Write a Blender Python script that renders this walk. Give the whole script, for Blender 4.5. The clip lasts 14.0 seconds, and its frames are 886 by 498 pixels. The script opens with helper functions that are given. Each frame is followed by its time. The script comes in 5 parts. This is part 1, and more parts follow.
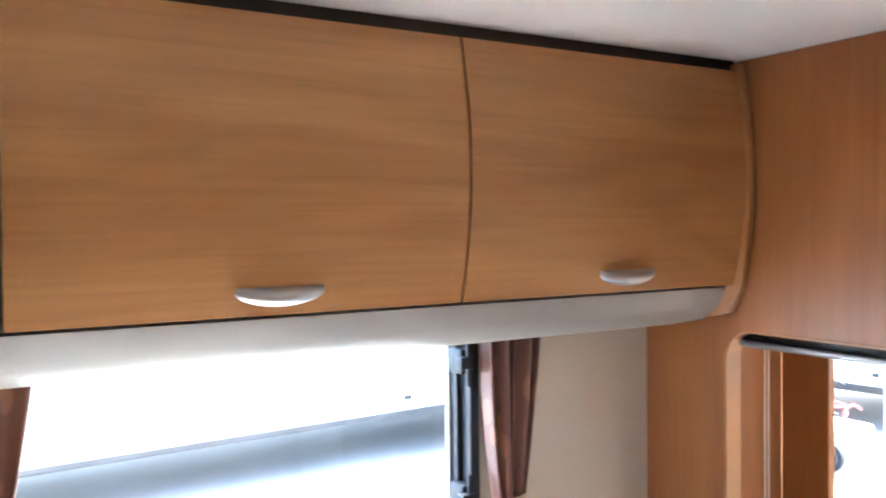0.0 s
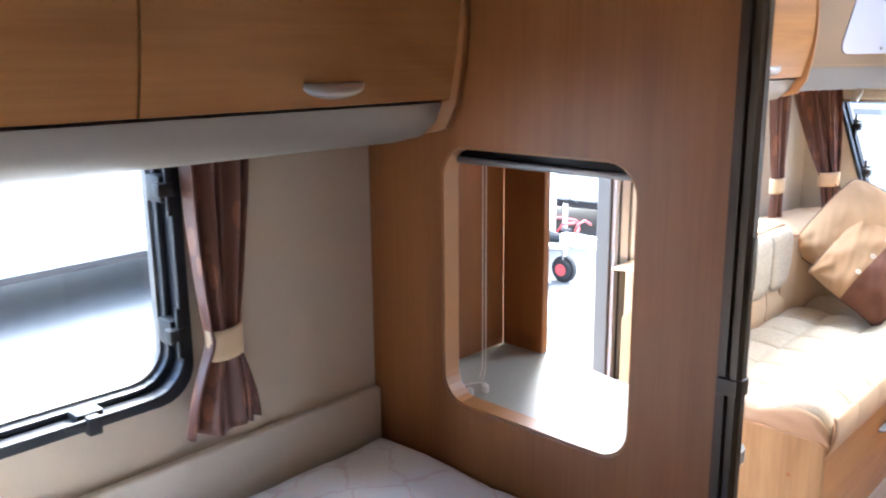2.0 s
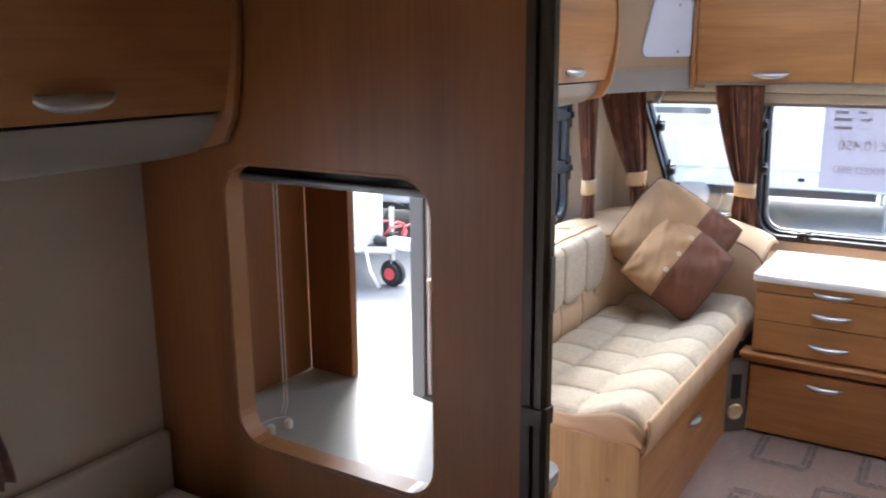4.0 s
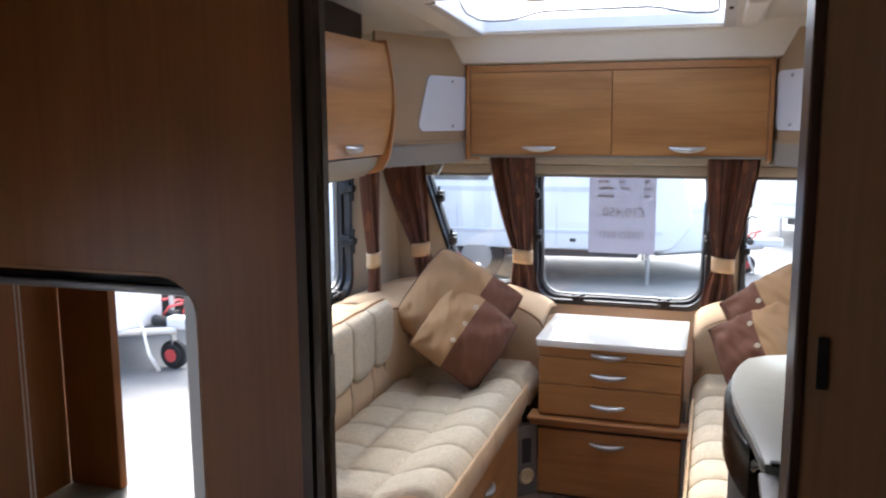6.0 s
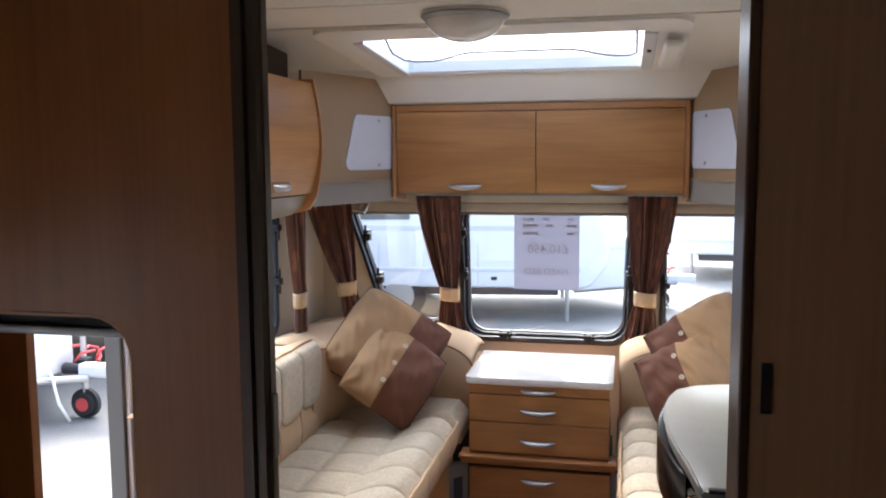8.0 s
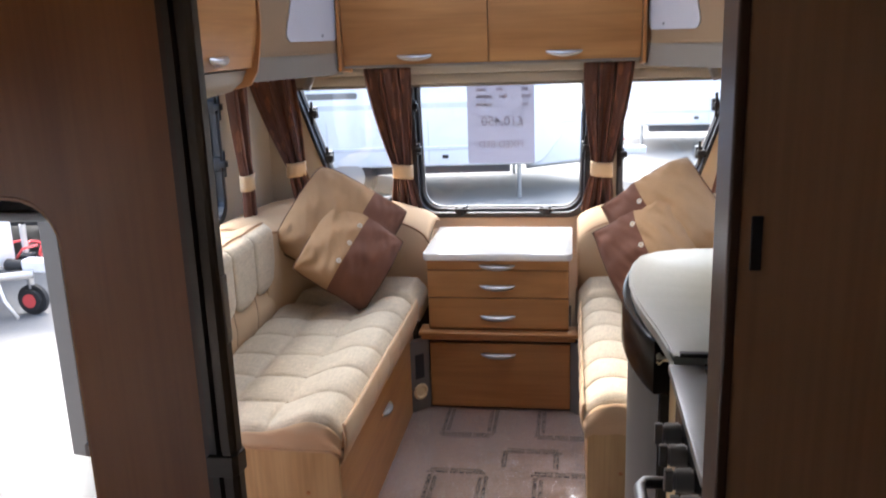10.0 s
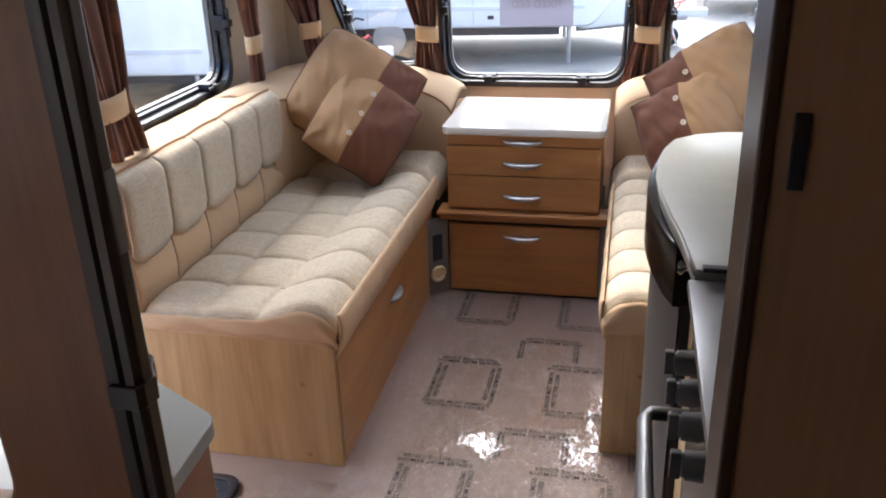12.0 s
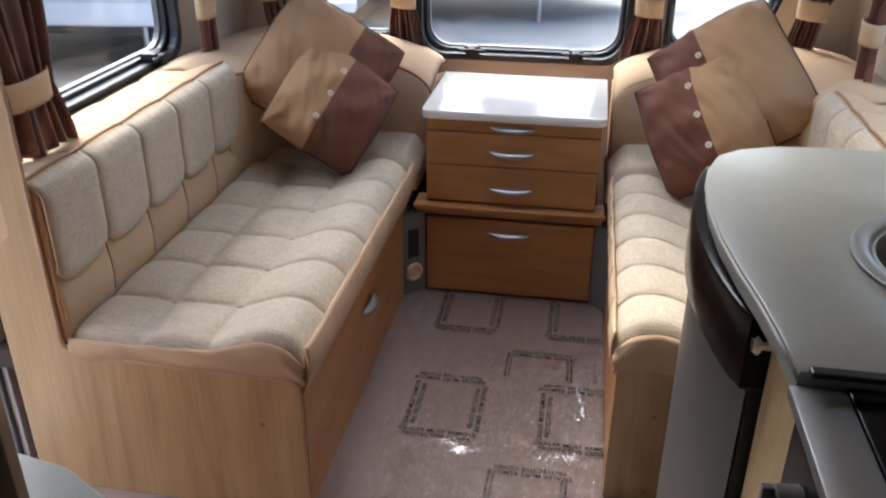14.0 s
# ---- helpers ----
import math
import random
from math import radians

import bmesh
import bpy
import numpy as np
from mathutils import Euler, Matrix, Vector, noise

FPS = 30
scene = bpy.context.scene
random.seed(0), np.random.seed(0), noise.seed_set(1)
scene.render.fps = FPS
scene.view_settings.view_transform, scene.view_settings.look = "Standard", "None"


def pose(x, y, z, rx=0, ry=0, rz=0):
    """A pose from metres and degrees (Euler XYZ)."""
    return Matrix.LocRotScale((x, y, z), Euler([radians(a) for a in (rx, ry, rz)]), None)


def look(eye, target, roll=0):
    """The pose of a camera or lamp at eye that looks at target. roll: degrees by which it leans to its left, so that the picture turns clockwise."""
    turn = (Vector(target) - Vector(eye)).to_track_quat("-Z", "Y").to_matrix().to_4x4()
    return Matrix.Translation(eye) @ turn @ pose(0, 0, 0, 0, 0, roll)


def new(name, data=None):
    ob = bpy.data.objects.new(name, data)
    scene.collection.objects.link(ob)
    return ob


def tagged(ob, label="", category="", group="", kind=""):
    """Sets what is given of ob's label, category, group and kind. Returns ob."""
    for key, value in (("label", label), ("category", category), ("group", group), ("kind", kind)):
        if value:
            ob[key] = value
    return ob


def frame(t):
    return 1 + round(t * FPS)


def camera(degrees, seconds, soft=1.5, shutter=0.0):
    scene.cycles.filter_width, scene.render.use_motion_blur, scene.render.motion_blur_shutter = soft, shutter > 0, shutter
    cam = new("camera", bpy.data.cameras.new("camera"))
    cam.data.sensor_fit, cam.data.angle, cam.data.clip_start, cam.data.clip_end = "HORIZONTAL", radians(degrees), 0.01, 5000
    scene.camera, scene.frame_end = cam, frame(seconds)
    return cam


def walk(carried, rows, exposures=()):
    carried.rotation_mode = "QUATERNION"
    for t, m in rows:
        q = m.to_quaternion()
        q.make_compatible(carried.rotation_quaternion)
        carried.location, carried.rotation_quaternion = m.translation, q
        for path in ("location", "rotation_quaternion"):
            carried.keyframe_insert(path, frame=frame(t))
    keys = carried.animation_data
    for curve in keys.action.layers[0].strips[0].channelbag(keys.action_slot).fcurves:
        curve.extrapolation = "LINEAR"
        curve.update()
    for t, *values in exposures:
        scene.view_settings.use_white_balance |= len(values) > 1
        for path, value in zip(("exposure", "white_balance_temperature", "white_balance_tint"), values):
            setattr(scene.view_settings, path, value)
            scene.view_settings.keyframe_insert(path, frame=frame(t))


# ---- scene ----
cam = camera(55.5, 14.0, soft=1.9, shutter=0.5)
PATH = [
    (0, (0.181, 0.126, 1.481), (1.206, 1.843, 1.429), -0.7),
    (0.5, (0.221, 0.113, 1.492), (1.341, 1.765, 1.373), -1.5),
    (1, (0.256, 0.111, 1.46), (1.479, 1.676, 1.22), -1.1),
    (1.5, (0.299, 0.12, 1.445), (1.655, 1.549, 1.096), -0.7),
    (2, (0.334, 0.141, 1.441), (1.748, 1.482, 0.992), -0.5),
    (2.5, (0.402, 0.128, 1.439), (1.855, 1.422, 0.977), -0.5),
    (5, (0.546, 0.192, 1.463), (2.318, 1.026, 1.059), -0.4),
    (5.5, (0.576, 0.166, 1.47), (2.399, 0.907, 1.114), -0.4),
    (6, (0.59, 0.183, 1.48), (2.472, 0.786, 1.175), -0.3),
    (6.5, (0.586, 0.205, 1.475), (2.506, 0.716, 1.243), -0.8),
    (7, (0.579, 0.205, 1.476), (2.517, 0.673, 1.317), -0.0),
    (9.5, (0.625, 0.249, 1.449), (2.56, 0.548, 1.044), -1.5),
    (10, (0.671, 0.25, 1.435), (2.586, 0.553, 0.945), -2.0),
    (10.5, (0.766, 0.236, 1.416), (2.646, 0.585, 0.828), -2.6),
    (11, (0.864, 0.207, 1.411), (2.697, 0.606, 0.719), -2.2),
    (11.5, (0.898, 0.181, 1.414), (2.706, 0.612, 0.675), -2.6),
    (12, (0.93, 0.184, 1.399), (2.722, 0.594, 0.611), -1.9),
    (12.5, (1.001, 0.216, 1.406), (2.806, 0.576, 0.625), -1.1),
    (13, (1.104, 0.27, 1.419), (2.897, 0.676, 0.632), -0.8),
    (13.5, (1.189, 0.308, 1.426), (2.982, 0.66, 0.612), 0.1),
    (14, (1.263, 0.325, 1.405), (3.028, 0.625, 0.513), 0.3),
]
EXPOSURE = [(0, 5.8, 5450, 2), (1.5, 4.95, 5550, 4), (2.5, 4.4, 5600, 6), (3.8, 3.65, 5750, 7), (5, 3.15, 5850, 7), (7, 2.85, 5900, 7), (9.5, 3.1, 6000, 9), (11, 3.1, 6000, 9), (14, 2.65, 5800, 7)]
walk(cam, [(t, look(eye, target, roll)) for t, eye, target, roll in PATH], EXPOSURE)

# ---- light ----
world = bpy.data.worlds.new("overcast")
scene.world = world
world.use_nodes = True
wn, wl = world.node_tree.nodes, world.node_tree.links
sky = wn.new("ShaderNodeTexSky")
sky.sky_type, sky.sun_disc = "NISHITA", False
sky.sun_elevation, sky.sun_rotation = radians(55), radians(60)
sky.dust_density, sky.air_density = 7.0, 0.8
wn["Background"].inputs["Strength"].default_value = 0.15
wl.new(sky.outputs[0], wn["Background"].inputs["Color"])
sun_data = bpy.data.lights.new("sun", "SUN")
sun_data.energy, sun_data.angle, sun_data.color = 1.0, radians(110), (1.0, 0.96, 0.9)
sun = new("sun", sun_data)
sun.matrix_world = look((0, 0, 20), (-20 * math.cos(radians(55)) * 0.87, -20 * math.cos(radians(55)) * 0.5, 20 - 20 * math.sin(radians(55))))

# ---- plan ----
YL, YR, C = 1.62, -0.56, 0.53      # side walls and centre line
XB, XF = -1.5, 4.36                # rear and front walls
XP = 1.642                         # partition face
TOP = 1.824                        # ceiling over the bed; it rises over the lounge
MID = 1.878
ROOF = [(XB - 0.06, TOP), (1.70, TOP), (2.10, MID - 0.012), (2.95, MID), (3.24, 1.878), (3.90, 1.832), (3.94, 1.797), (3.985, 1.748), (4.02, 1.708), (4.08, 1.69), (4.44, 1.50)]


# ---- materials ----
def material(name, color, rough=0.5, metal=0.0, vary=0.12, scale=8.0, fine=120.0, bump=0.05, spec=0.5, stretch=(1, 1, 1), coat=0.0):
    m = bpy.data.materials.new(name)
    m.use_nodes = True
    n, l = m.node_tree.nodes, m.node_tree.links
    b = n["Principled BSDF"]
    b.inputs["Roughness"].default_value, b.inputs["Metallic"].default_value = rough, metal
    b.inputs["Specular IOR Level"].default_value = spec
    b.inputs["Coat Weight"].default_value = coat
    co, mp = n.new("ShaderNodeTexCoord"), n.new("ShaderNodeMapping")
    mp.inputs["Scale"].default_value = stretch
    l.new(co.outputs["Object"], mp.inputs["Vector"])
    big, small = n.new("ShaderNodeTexNoise"), n.new("ShaderNodeTexNoise")
    big.inputs["Scale"].default_value, small.inputs["Scale"].default_value = scale, fine
    big.inputs["Detail"].default_value = 4
    for t in (big, small):
        l.new(mp.outputs[0], t.inputs["Vector"])
    ramp = n.new("ShaderNodeMix")
    ramp.data_type = "RGBA"
    ramp.inputs["A"].default_value = (*[c * (1 - vary) for c in color], 1)
    ramp.inputs["B"].default_value = (*[min(1, c * (1 + vary)) for c in color], 1)
    mix = n.new("ShaderNodeMath")
    mix.operation = "MULTIPLY_ADD"
    mix.inputs[1].default_value = 0.35
    l.new(small.outputs["Fac"], mix.inputs[0])
    mul = n.new("ShaderNodeMath")
    mul.operation = "MULTIPLY"
    mul.inputs[1].default_value = 0.65
    l.new(big.outputs["Fac"], mul.inputs[0])
    l.new(mul.outputs[0], mix.inputs[2])
    l.new(mix.outputs[0], ramp.inputs["Factor"])
    l.new(ramp.outputs["Result"], b.inputs["Base Color"])
    if bump:
        bp = n.new("ShaderNodeBump")
        bp.inputs["Strength"].default_value, bp.inputs["Distance"].default_value = bump, 0.002
        l.new(small.outputs["Fac"], bp.inputs["Height"])
        l.new(bp.outputs[0], b.inputs["Normal"])
    return m


def wood(name, dark, light, along, rough=0.38, figure=1.0):
    """Foil-faced board: long grain lines along one axis, broad bands and darker pores."""
    m = bpy.data.materials.new(name)
    m.use_nodes = True
    n, l = m.node_tree.nodes, m.node_tree.links
    b = n["Principled BSDF"]
    b.inputs["Roughness"].default_value = rough
    co, mp, mf = n.new("ShaderNodeTexCoord"), n.new("ShaderNodeMapping"), n.new("ShaderNodeMapping")
    s, f = [5.5] * 3, [110.0] * 3
    s["xyz".index(along)], f["xyz".index(along)] = 1.0, 3.0
    mp.inputs["Scale"].default_value, mf.inputs["Scale"].default_value = s, f
    info = n.new("ShaderNodeObjectInfo")
    shift = n.new("ShaderNodeVectorMath")
    shift.operation = "SCALE"
    shift.inputs["Scale"].default_value = 7.0
    comb = n.new("ShaderNodeCombineXYZ")
    for i in range(3):
        l.new(info.outputs["Random"], comb.inputs[i])
    l.new(comb.outputs[0], shift.inputs[0])
    add = n.new("ShaderNodeVectorMath")
    l.new(co.outputs["Object"], add.inputs[0])
    l.new(shift.outputs[0], add.inputs[1])
    l.new(add.outputs[0], mp.inputs["Vector"])
    l.new(add.outputs[0], mf.inputs["Vector"])
    band, pore = n.new("ShaderNodeTexNoise"), n.new("ShaderNodeTexNoise")
    band.inputs["Scale"].default_value, band.inputs["Detail"].default_value, band.inputs["Distortion"].default_value = 1.0, 4.0, 1.8 * figure
    pore.inputs["Scale"].default_value, pore.inputs["Detail"].default_value = 1.0, 2.0
    l.new(mp.outputs[0], band.inputs["Vector"])
    l.new(mf.outputs[0], pore.inputs["Vector"])
    ramp = n.new("ShaderNodeValToRGB")
    mid = [(a + c) / 2 for a, c in zip(dark, light)]
    ramp.color_ramp.elements[0].position, ramp.color_ramp.elements[0].color = 0.22, (*dark, 1)
    ramp.color_ramp.elements[1].position, ramp.color_ramp.elements[1].color = 0.78, (*light, 1)
    e = ramp.color_ramp.elements.new(0.5)
    e.color = (*mid, 1)
    l.new(band.outputs["Fac"], ramp.inputs["Fac"])
    pr = n.new("ShaderNodeMapRange")
    pr.inputs["From Min"].default_value, pr.inputs["From Max"].default_value = 0.3, 0.6
    pr.inputs["To Min"].default_value, pr.inputs["To Max"].default_value = 0.91, 1.03
    l.new(pore.outputs["Fac"], pr.inputs["Value"])
    mul = n.new("ShaderNodeVectorMath")
    mul.operation = "SCALE"
    l.new(ramp.outputs["Color"], mul.inputs[0])
    l.new(pr.outputs[0], mul.inputs["Scale"])
    l.new(mul.outputs[0], b.inputs["Base Color"])
    bp = n.new("ShaderNodeBump")
    bp.inputs["Strength"].default_value, bp.inputs["Distance"].default_value = 0.08, 0.001
    l.new(pore.outputs["Fac"], bp.inputs["Height"])
    l.new(bp.outputs[0], b.inputs["Normal"])
    return m


def glass(name, tint=(1, 1, 1), gloss=0.06):
    m = bpy.data.materials.new(name)
    m.use_nodes = True
    n, l = m.node_tree.nodes, m.node_tree.links
    tr, gl, mx = n.new("ShaderNodeBsdfTransparent"), n.new("ShaderNodeBsdfGlossy"), n.new("ShaderNodeMixShader")
    tr.inputs["Color"].default_value = (*tint, 1)
    gl.inputs["Roughness"].default_value = 0.03
    mx.inputs["Fac"].default_value = gloss
    l.new(tr.outputs[0], mx.inputs[1])
    l.new(gl.outputs[0], mx.inputs[2])
    l.new(mx.outputs[0], n["Material Output"].inputs["Surface"])
    return m


def linen(name, c, scale=420.0):
    """Slubby woven cloth: two crossed sets of threads with uneven colour."""
    m = material(name, c, rough=0.95, vary=0.12, scale=5, bump=0, spec=0.15)
    n, l = m.node_tree.nodes, m.node_tree.links
    b = n["Principled BSDF"]
    b.inputs["Sheen Weight"].default_value = 0.15
    co = n.new("ShaderNodeTexCoord")
    hs = []
    for s in ((scale * 0.06, scale, scale), (scale, scale * 0.07, scale * 0.07)):
        mp, t = n.new("ShaderNodeMapping"), n.new("ShaderNodeTexNoise")
        mp.inputs["Scale"].default_value = s
        t.inputs["Scale"].default_value, t.inputs["Detail"].default_value = 1.0, 2
        l.new(co.outputs["Object"], mp.inputs["Vector"])
        l.new(mp.outputs[0], t.inputs["Vector"])
        hs.append(t)
    a = n.new("ShaderNodeMath")
    l.new(hs[0].outputs["Fac"], a.inputs[0])
    l.new(hs[1].outputs["Fac"], a.inputs[1])
    mr = n.new("ShaderNodeMapRange")
    mr.inputs["From Min"].default_value, mr.inputs["From Max"].default_value = 0.7, 1.3
    mr.inputs["To Min"].default_value, mr.inputs["To Max"].default_value = 0.76, 1.15
    l.new(a.outputs[0], mr.inputs["Value"])
    sc = n.new("ShaderNodeVectorMath")
    sc.operation = "SCALE"
    src = b.inputs["Base Color"].links[0].from_socket
    l.new(src, sc.inputs[0])
    l.new(mr.outputs[0], sc.inputs["Scale"])
    l.new(sc.outputs[0], b.inputs["Base Color"])
    bp = n.new("ShaderNodeBump")
    bp.inputs["Strength"].default_value, bp.inputs["Distance"].default_value = 0.35, 0.002
    l.new(a.outputs[0], bp.inputs["Height"])
    l.new(bp.outputs[0], b.inputs["Normal"])
    return m


def film_floor(name):
    """Beige carpet under a clear crinkled film."""
    m = material(name, (0.265, 0.187, 0.152), rough=0.6, vary=0.10, scale=6, fine=260, bump=0)
    n, l = m.node_tree.nodes, m.node_tree.links
    b = n["Principled BSDF"]
    b.inputs["Coat Weight"].default_value, b.inputs["Coat Roughness"].default_value = 0.25, 0.3
    co, mp = n.new("ShaderNodeTexCoord"), n.new("ShaderNodeMapping")
    mp.inputs["Scale"].default_value = (22, 55, 1)
    mp.inputs["Rotation"].default_value = (0, 0, radians(25))
    t, u = n.new("ShaderNodeTexNoise"), n.new("ShaderNodeTexNoise")
    t.inputs["Scale"].default_value, t.inputs["Detail"].default_value, t.inputs["Distortion"].default_value = 1.0, 4, 1.6
    u.inputs["Scale"].default_value = 9
    l.new(co.outputs["Object"], mp.inputs["Vector"])
    l.new(mp.outputs[0], t.inputs["Vector"])
    l.new(co.outputs["Object"], u.inputs["Vector"])
    a = n.new("ShaderNodeMath")
    l.new(t.outputs["Fac"], a.inputs[0])
    l.new(u.outputs["Fac"], a.inputs[1])
    bp = n.new("ShaderNodeBump")
    bp.inputs["Strength"].default_value, bp.inputs["Distance"].default_value = 0.9, 0.02
    l.new(a.outputs[0], bp.inputs["Height"])
    l.new(bp.outputs[0], b.inputs["Coat Normal"])
    return m


DK, LT = (0.332, 0.146, 0.046), (0.53, 0.272, 0.094)
wood_door = wood("oak_foil_lengthwise", DK, LT, "x")
wood_cross = wood("oak_foil_crosswise", DK, LT, "y")
wood_panel = wood("oak_foil_upright", (0.232, 0.082, 0.023), (0.385, 0.156, 0.046), "z", figure=0.5)
wood_pale = wood("pale_oak_foil_upright", (0.40, 0.262, 0.115), (0.58, 0.41, 0.205), "z", figure=1.5)
wood_pale_x = wood("pale_oak_foil_lengthwise", (0.36, 0.20, 0.09), (0.52, 0.31, 0.15), "x")
wood_jamb = wood("dark_jamb_foil", (0.055, 0.026, 0.013), (0.09, 0.044, 0.022), "z", figure=0.3)
wood_lining = wood("washroom_door_foil", (0.33, 0.19, 0.10), (0.46, 0.28, 0.155), "z", figure=0.3)
wood_edge = material("oak_edging", (0.40, 0.185, 0.065), 0.35, vary=0.1, scale=20)
wall_mat = material("cream_wall_board", (0.62, 0.53, 0.40), 0.6, vary=0.05, scale=3, fine=60, stretch=(1, 1, 6))
ceiling_mat = material("white_ceiling_board", (0.74, 0.71, 0.64), 0.55, vary=0.03, scale=4)
pelmet_mat = material("grey_beige_pelmet", (0.25, 0.225, 0.187), 0.42, vary=0.05)
corner_mat = material("brown_corner_board", (0.33, 0.22, 0.12), 0.5, vary=0.06)
blind_mat = material("beige_blind_cassette", (0.50, 0.45, 0.36), 0.4, vary=0.04)
white_plastic = material("white_plastic", (0.78, 0.77, 0.73), 0.35, vary=0.03)
worktop_mat = material("pale_speckled_laminate", (0.345, 0.355, 0.32), 0.32, vary=0.10, scale=30, fine=300, bump=0.02, stretch=(1, 3, 1))
tabletop_mat = material("white_laminate", (0.76, 0.74, 0.69), 0.16, vary=0.04, scale=20, bump=0.01)
frosted = material("frosted_panel", (0.60, 0.60, 0.62), 0.25, vary=0.05)
lamp_glass = material("frosted_lamp_glass", (0.72, 0.72, 0.70), 0.12, vary=0.04, bump=0.02, coat=0.3)
silver = material("satin_silver", (0.50, 0.50, 0.50), 0.34, metal=0.85, vary=0.05, bump=0.02)
steel = material("brushed_steel", (0.30, 0.30, 0.30), 0.42, metal=0.9, vary=0.08, stretch=(1, 1, 12))
fridge_mat = material("grey_fridge_door", (0.11, 0.108, 0.104), 0.36, metal=0.4, vary=0.05, bump=0.03, stretch=(1, 1, 8))
chrome = material("chrome", (0.8, 0.8, 0.8), 0.08, metal=1.0, vary=0.02, bump=0)
black_gloss = material("black_gloss", (0.005, 0.005, 0.006), 0.2, vary=0.05, bump=0, spec=0.12)
black_rubber = material("black_rubber", (0.018, 0.020, 0.026), 0.34, vary=0.1, bump=0.02)
dark_post = material("dark_bronze_profile", (0.075, 0.056, 0.038), 0.33, metal=0.3, vary=0.12, stretch=(6, 6, 0.6))
catch_mat = material("matt_black_plastic", (0.012, 0.012, 0.013), 0.55, vary=0.1, bump=0.02)
mat_rubber = material("blue_black_rubber", (0.028, 0.036, 0.05), 0.5, vary=0.2, scale=20)
grey_plastic = material("grey_plastic", (0.16, 0.15, 0.135), 0.4, vary=0.08)
cream_plastic = material("cream_plastic", (0.72, 0.58, 0.34), 0.4, vary=0.05)
# near-black brown: shade of gaps painted into carcasses, plinths and backings
gap_shade = material("gap_shade", (0.035, 0.022, 0.014), 0.7, vary=0.1)
linen_mat = linen("oatmeal_linen", (0.60, 0.515, 0.38), 420.0)
tan_mat = material("tan_suede", (0.57, 0.405, 0.25), 0.85, vary=0.10, scale=7, fine=200, bump=0.12, spec=0.2)
seam_mat = material("brown_stitching", (0.17, 0.105, 0.06), 0.9, vary=0.1)
piping_mat = material("tan_piping", (0.36, 0.20, 0.10), 0.7, vary=0.08)
cushion_tan = material("tan_cotton", (0.45, 0.275, 0.142), 0.9, vary=0.14, scale=14, fine=160, bump=0.45, spec=0.15)
cushion_piping = material("brown_piped_seam", (0.12, 0.06, 0.035), 0.85, vary=0.1)
cushion_brown = material("brown_cotton", (0.185, 0.086, 0.056), 0.9, vary=0.16, scale=14, fine=160, bump=0.45, spec=0.15)
bedding = material("white_quilted_cover", (0.78, 0.75, 0.74), 0.85, vary=0.05, scale=5)
def quilt_print(m):
    """Faint pink scrolling lines over the white cover."""
    n, l = m.node_tree.nodes, m.node_tree.links
    b = n["Principled BSDF"]
    co, v, k, mx = n.new("ShaderNodeTexCoord"), n.new("ShaderNodeTexVoronoi"), n.new("ShaderNodeMapRange"), n.new("ShaderNodeMix")
    warp, add = n.new("ShaderNodeTexNoise"), n.new("ShaderNodeVectorMath")
    warp.inputs["Scale"].default_value = 9
    l.new(co.outputs["Object"], warp.inputs["Vector"])
    add.operation = "MULTIPLY_ADD"
    add.inputs[1].default_value = (0.12, 0.12, 0.12)
    l.new(warp.outputs["Color"], add.inputs[0])
    l.new(co.outputs["Object"], add.inputs[2])
    v.feature = "DISTANCE_TO_EDGE"
    v.inputs["Scale"].default_value = 7
    l.new(add.outputs[0], v.inputs["Vector"])
    k.inputs["From Min"].default_value, k.inputs["From Max"].default_value = 0.015, 0.03
    k.inputs["To Min"].default_value, k.inputs["To Max"].default_value = 0.55, 0.0
    l.new(v.outputs["Distance"], k.inputs["Value"])
    mx.data_type = "RGBA"
    l.new(k.outputs[0], mx.inputs["Factor"])
    l.new(b.inputs["Base Color"].links[0].from_socket, mx.inputs["A"])
    mx.inputs["B"].default_value = (0.66, 0.52, 0.52, 1)
    l.new(mx.outputs["Result"], b.inputs["Base Color"])


quilt_print(bedding)
headrest = material("cream_padded_vinyl", (0.66, 0.60, 0.50), 0.55, vary=0.05)
tie_mat = material("gold_satin_tieback", (0.66, 0.47, 0.27), 0.5, vary=0.08)
button_mat = material("pearl_button", (0.80, 0.72, 0.58), 0.25, vary=0.05)
film_mat = film_floor("carpet_under_film")
ink = material("black_print", (0.02, 0.016, 0.014), 0.6, vary=0.1)
paper_mat = material("lilac_paper", (0.46, 0.475, 0.56), 0.8, vary=0.04)
pn, pl = paper_mat.node_tree.nodes, paper_mat.node_tree.links
thin, blend = pn.new("ShaderNodeBsdfTranslucent"), pn.new("ShaderNodeMixShader")
thin.inputs["Color"].default_value = (0.55, 0.57, 0.66, 1)
blend.inputs["Fac"].default_value = 0.35
pl.new(pn["Principled BSDF"].outputs[0], blend.inputs[1])
pl.new(thin.outputs[0], blend.inputs[2])
pl.new(blend.outputs[0], pn["Material Output"].inputs["Surface"])
paper_ink = material("faded_print", (0.42, 0.41, 0.50), 0.8, vary=0.04)
gravel = material("gravel_ground", (0.18, 0.175, 0.165), 0.95, vary=0.35, scale=1.2, fine=40, bump=0.6)
white_body = material("white_caravan_skin", (0.86, 0.86, 0.85), 0.3, vary=0.03, scale=1.0)
pale_trim = material("pale_grey_trim", (0.62, 0.63, 0.65), 0.4, vary=0.04)
sink_mat = material("grey_green_composite", (0.30, 0.33, 0.325), 0.28, vary=0.06)
grey_skirt = material("grey_chassis", (0.12, 0.12, 0.13), 0.6, vary=0.15)
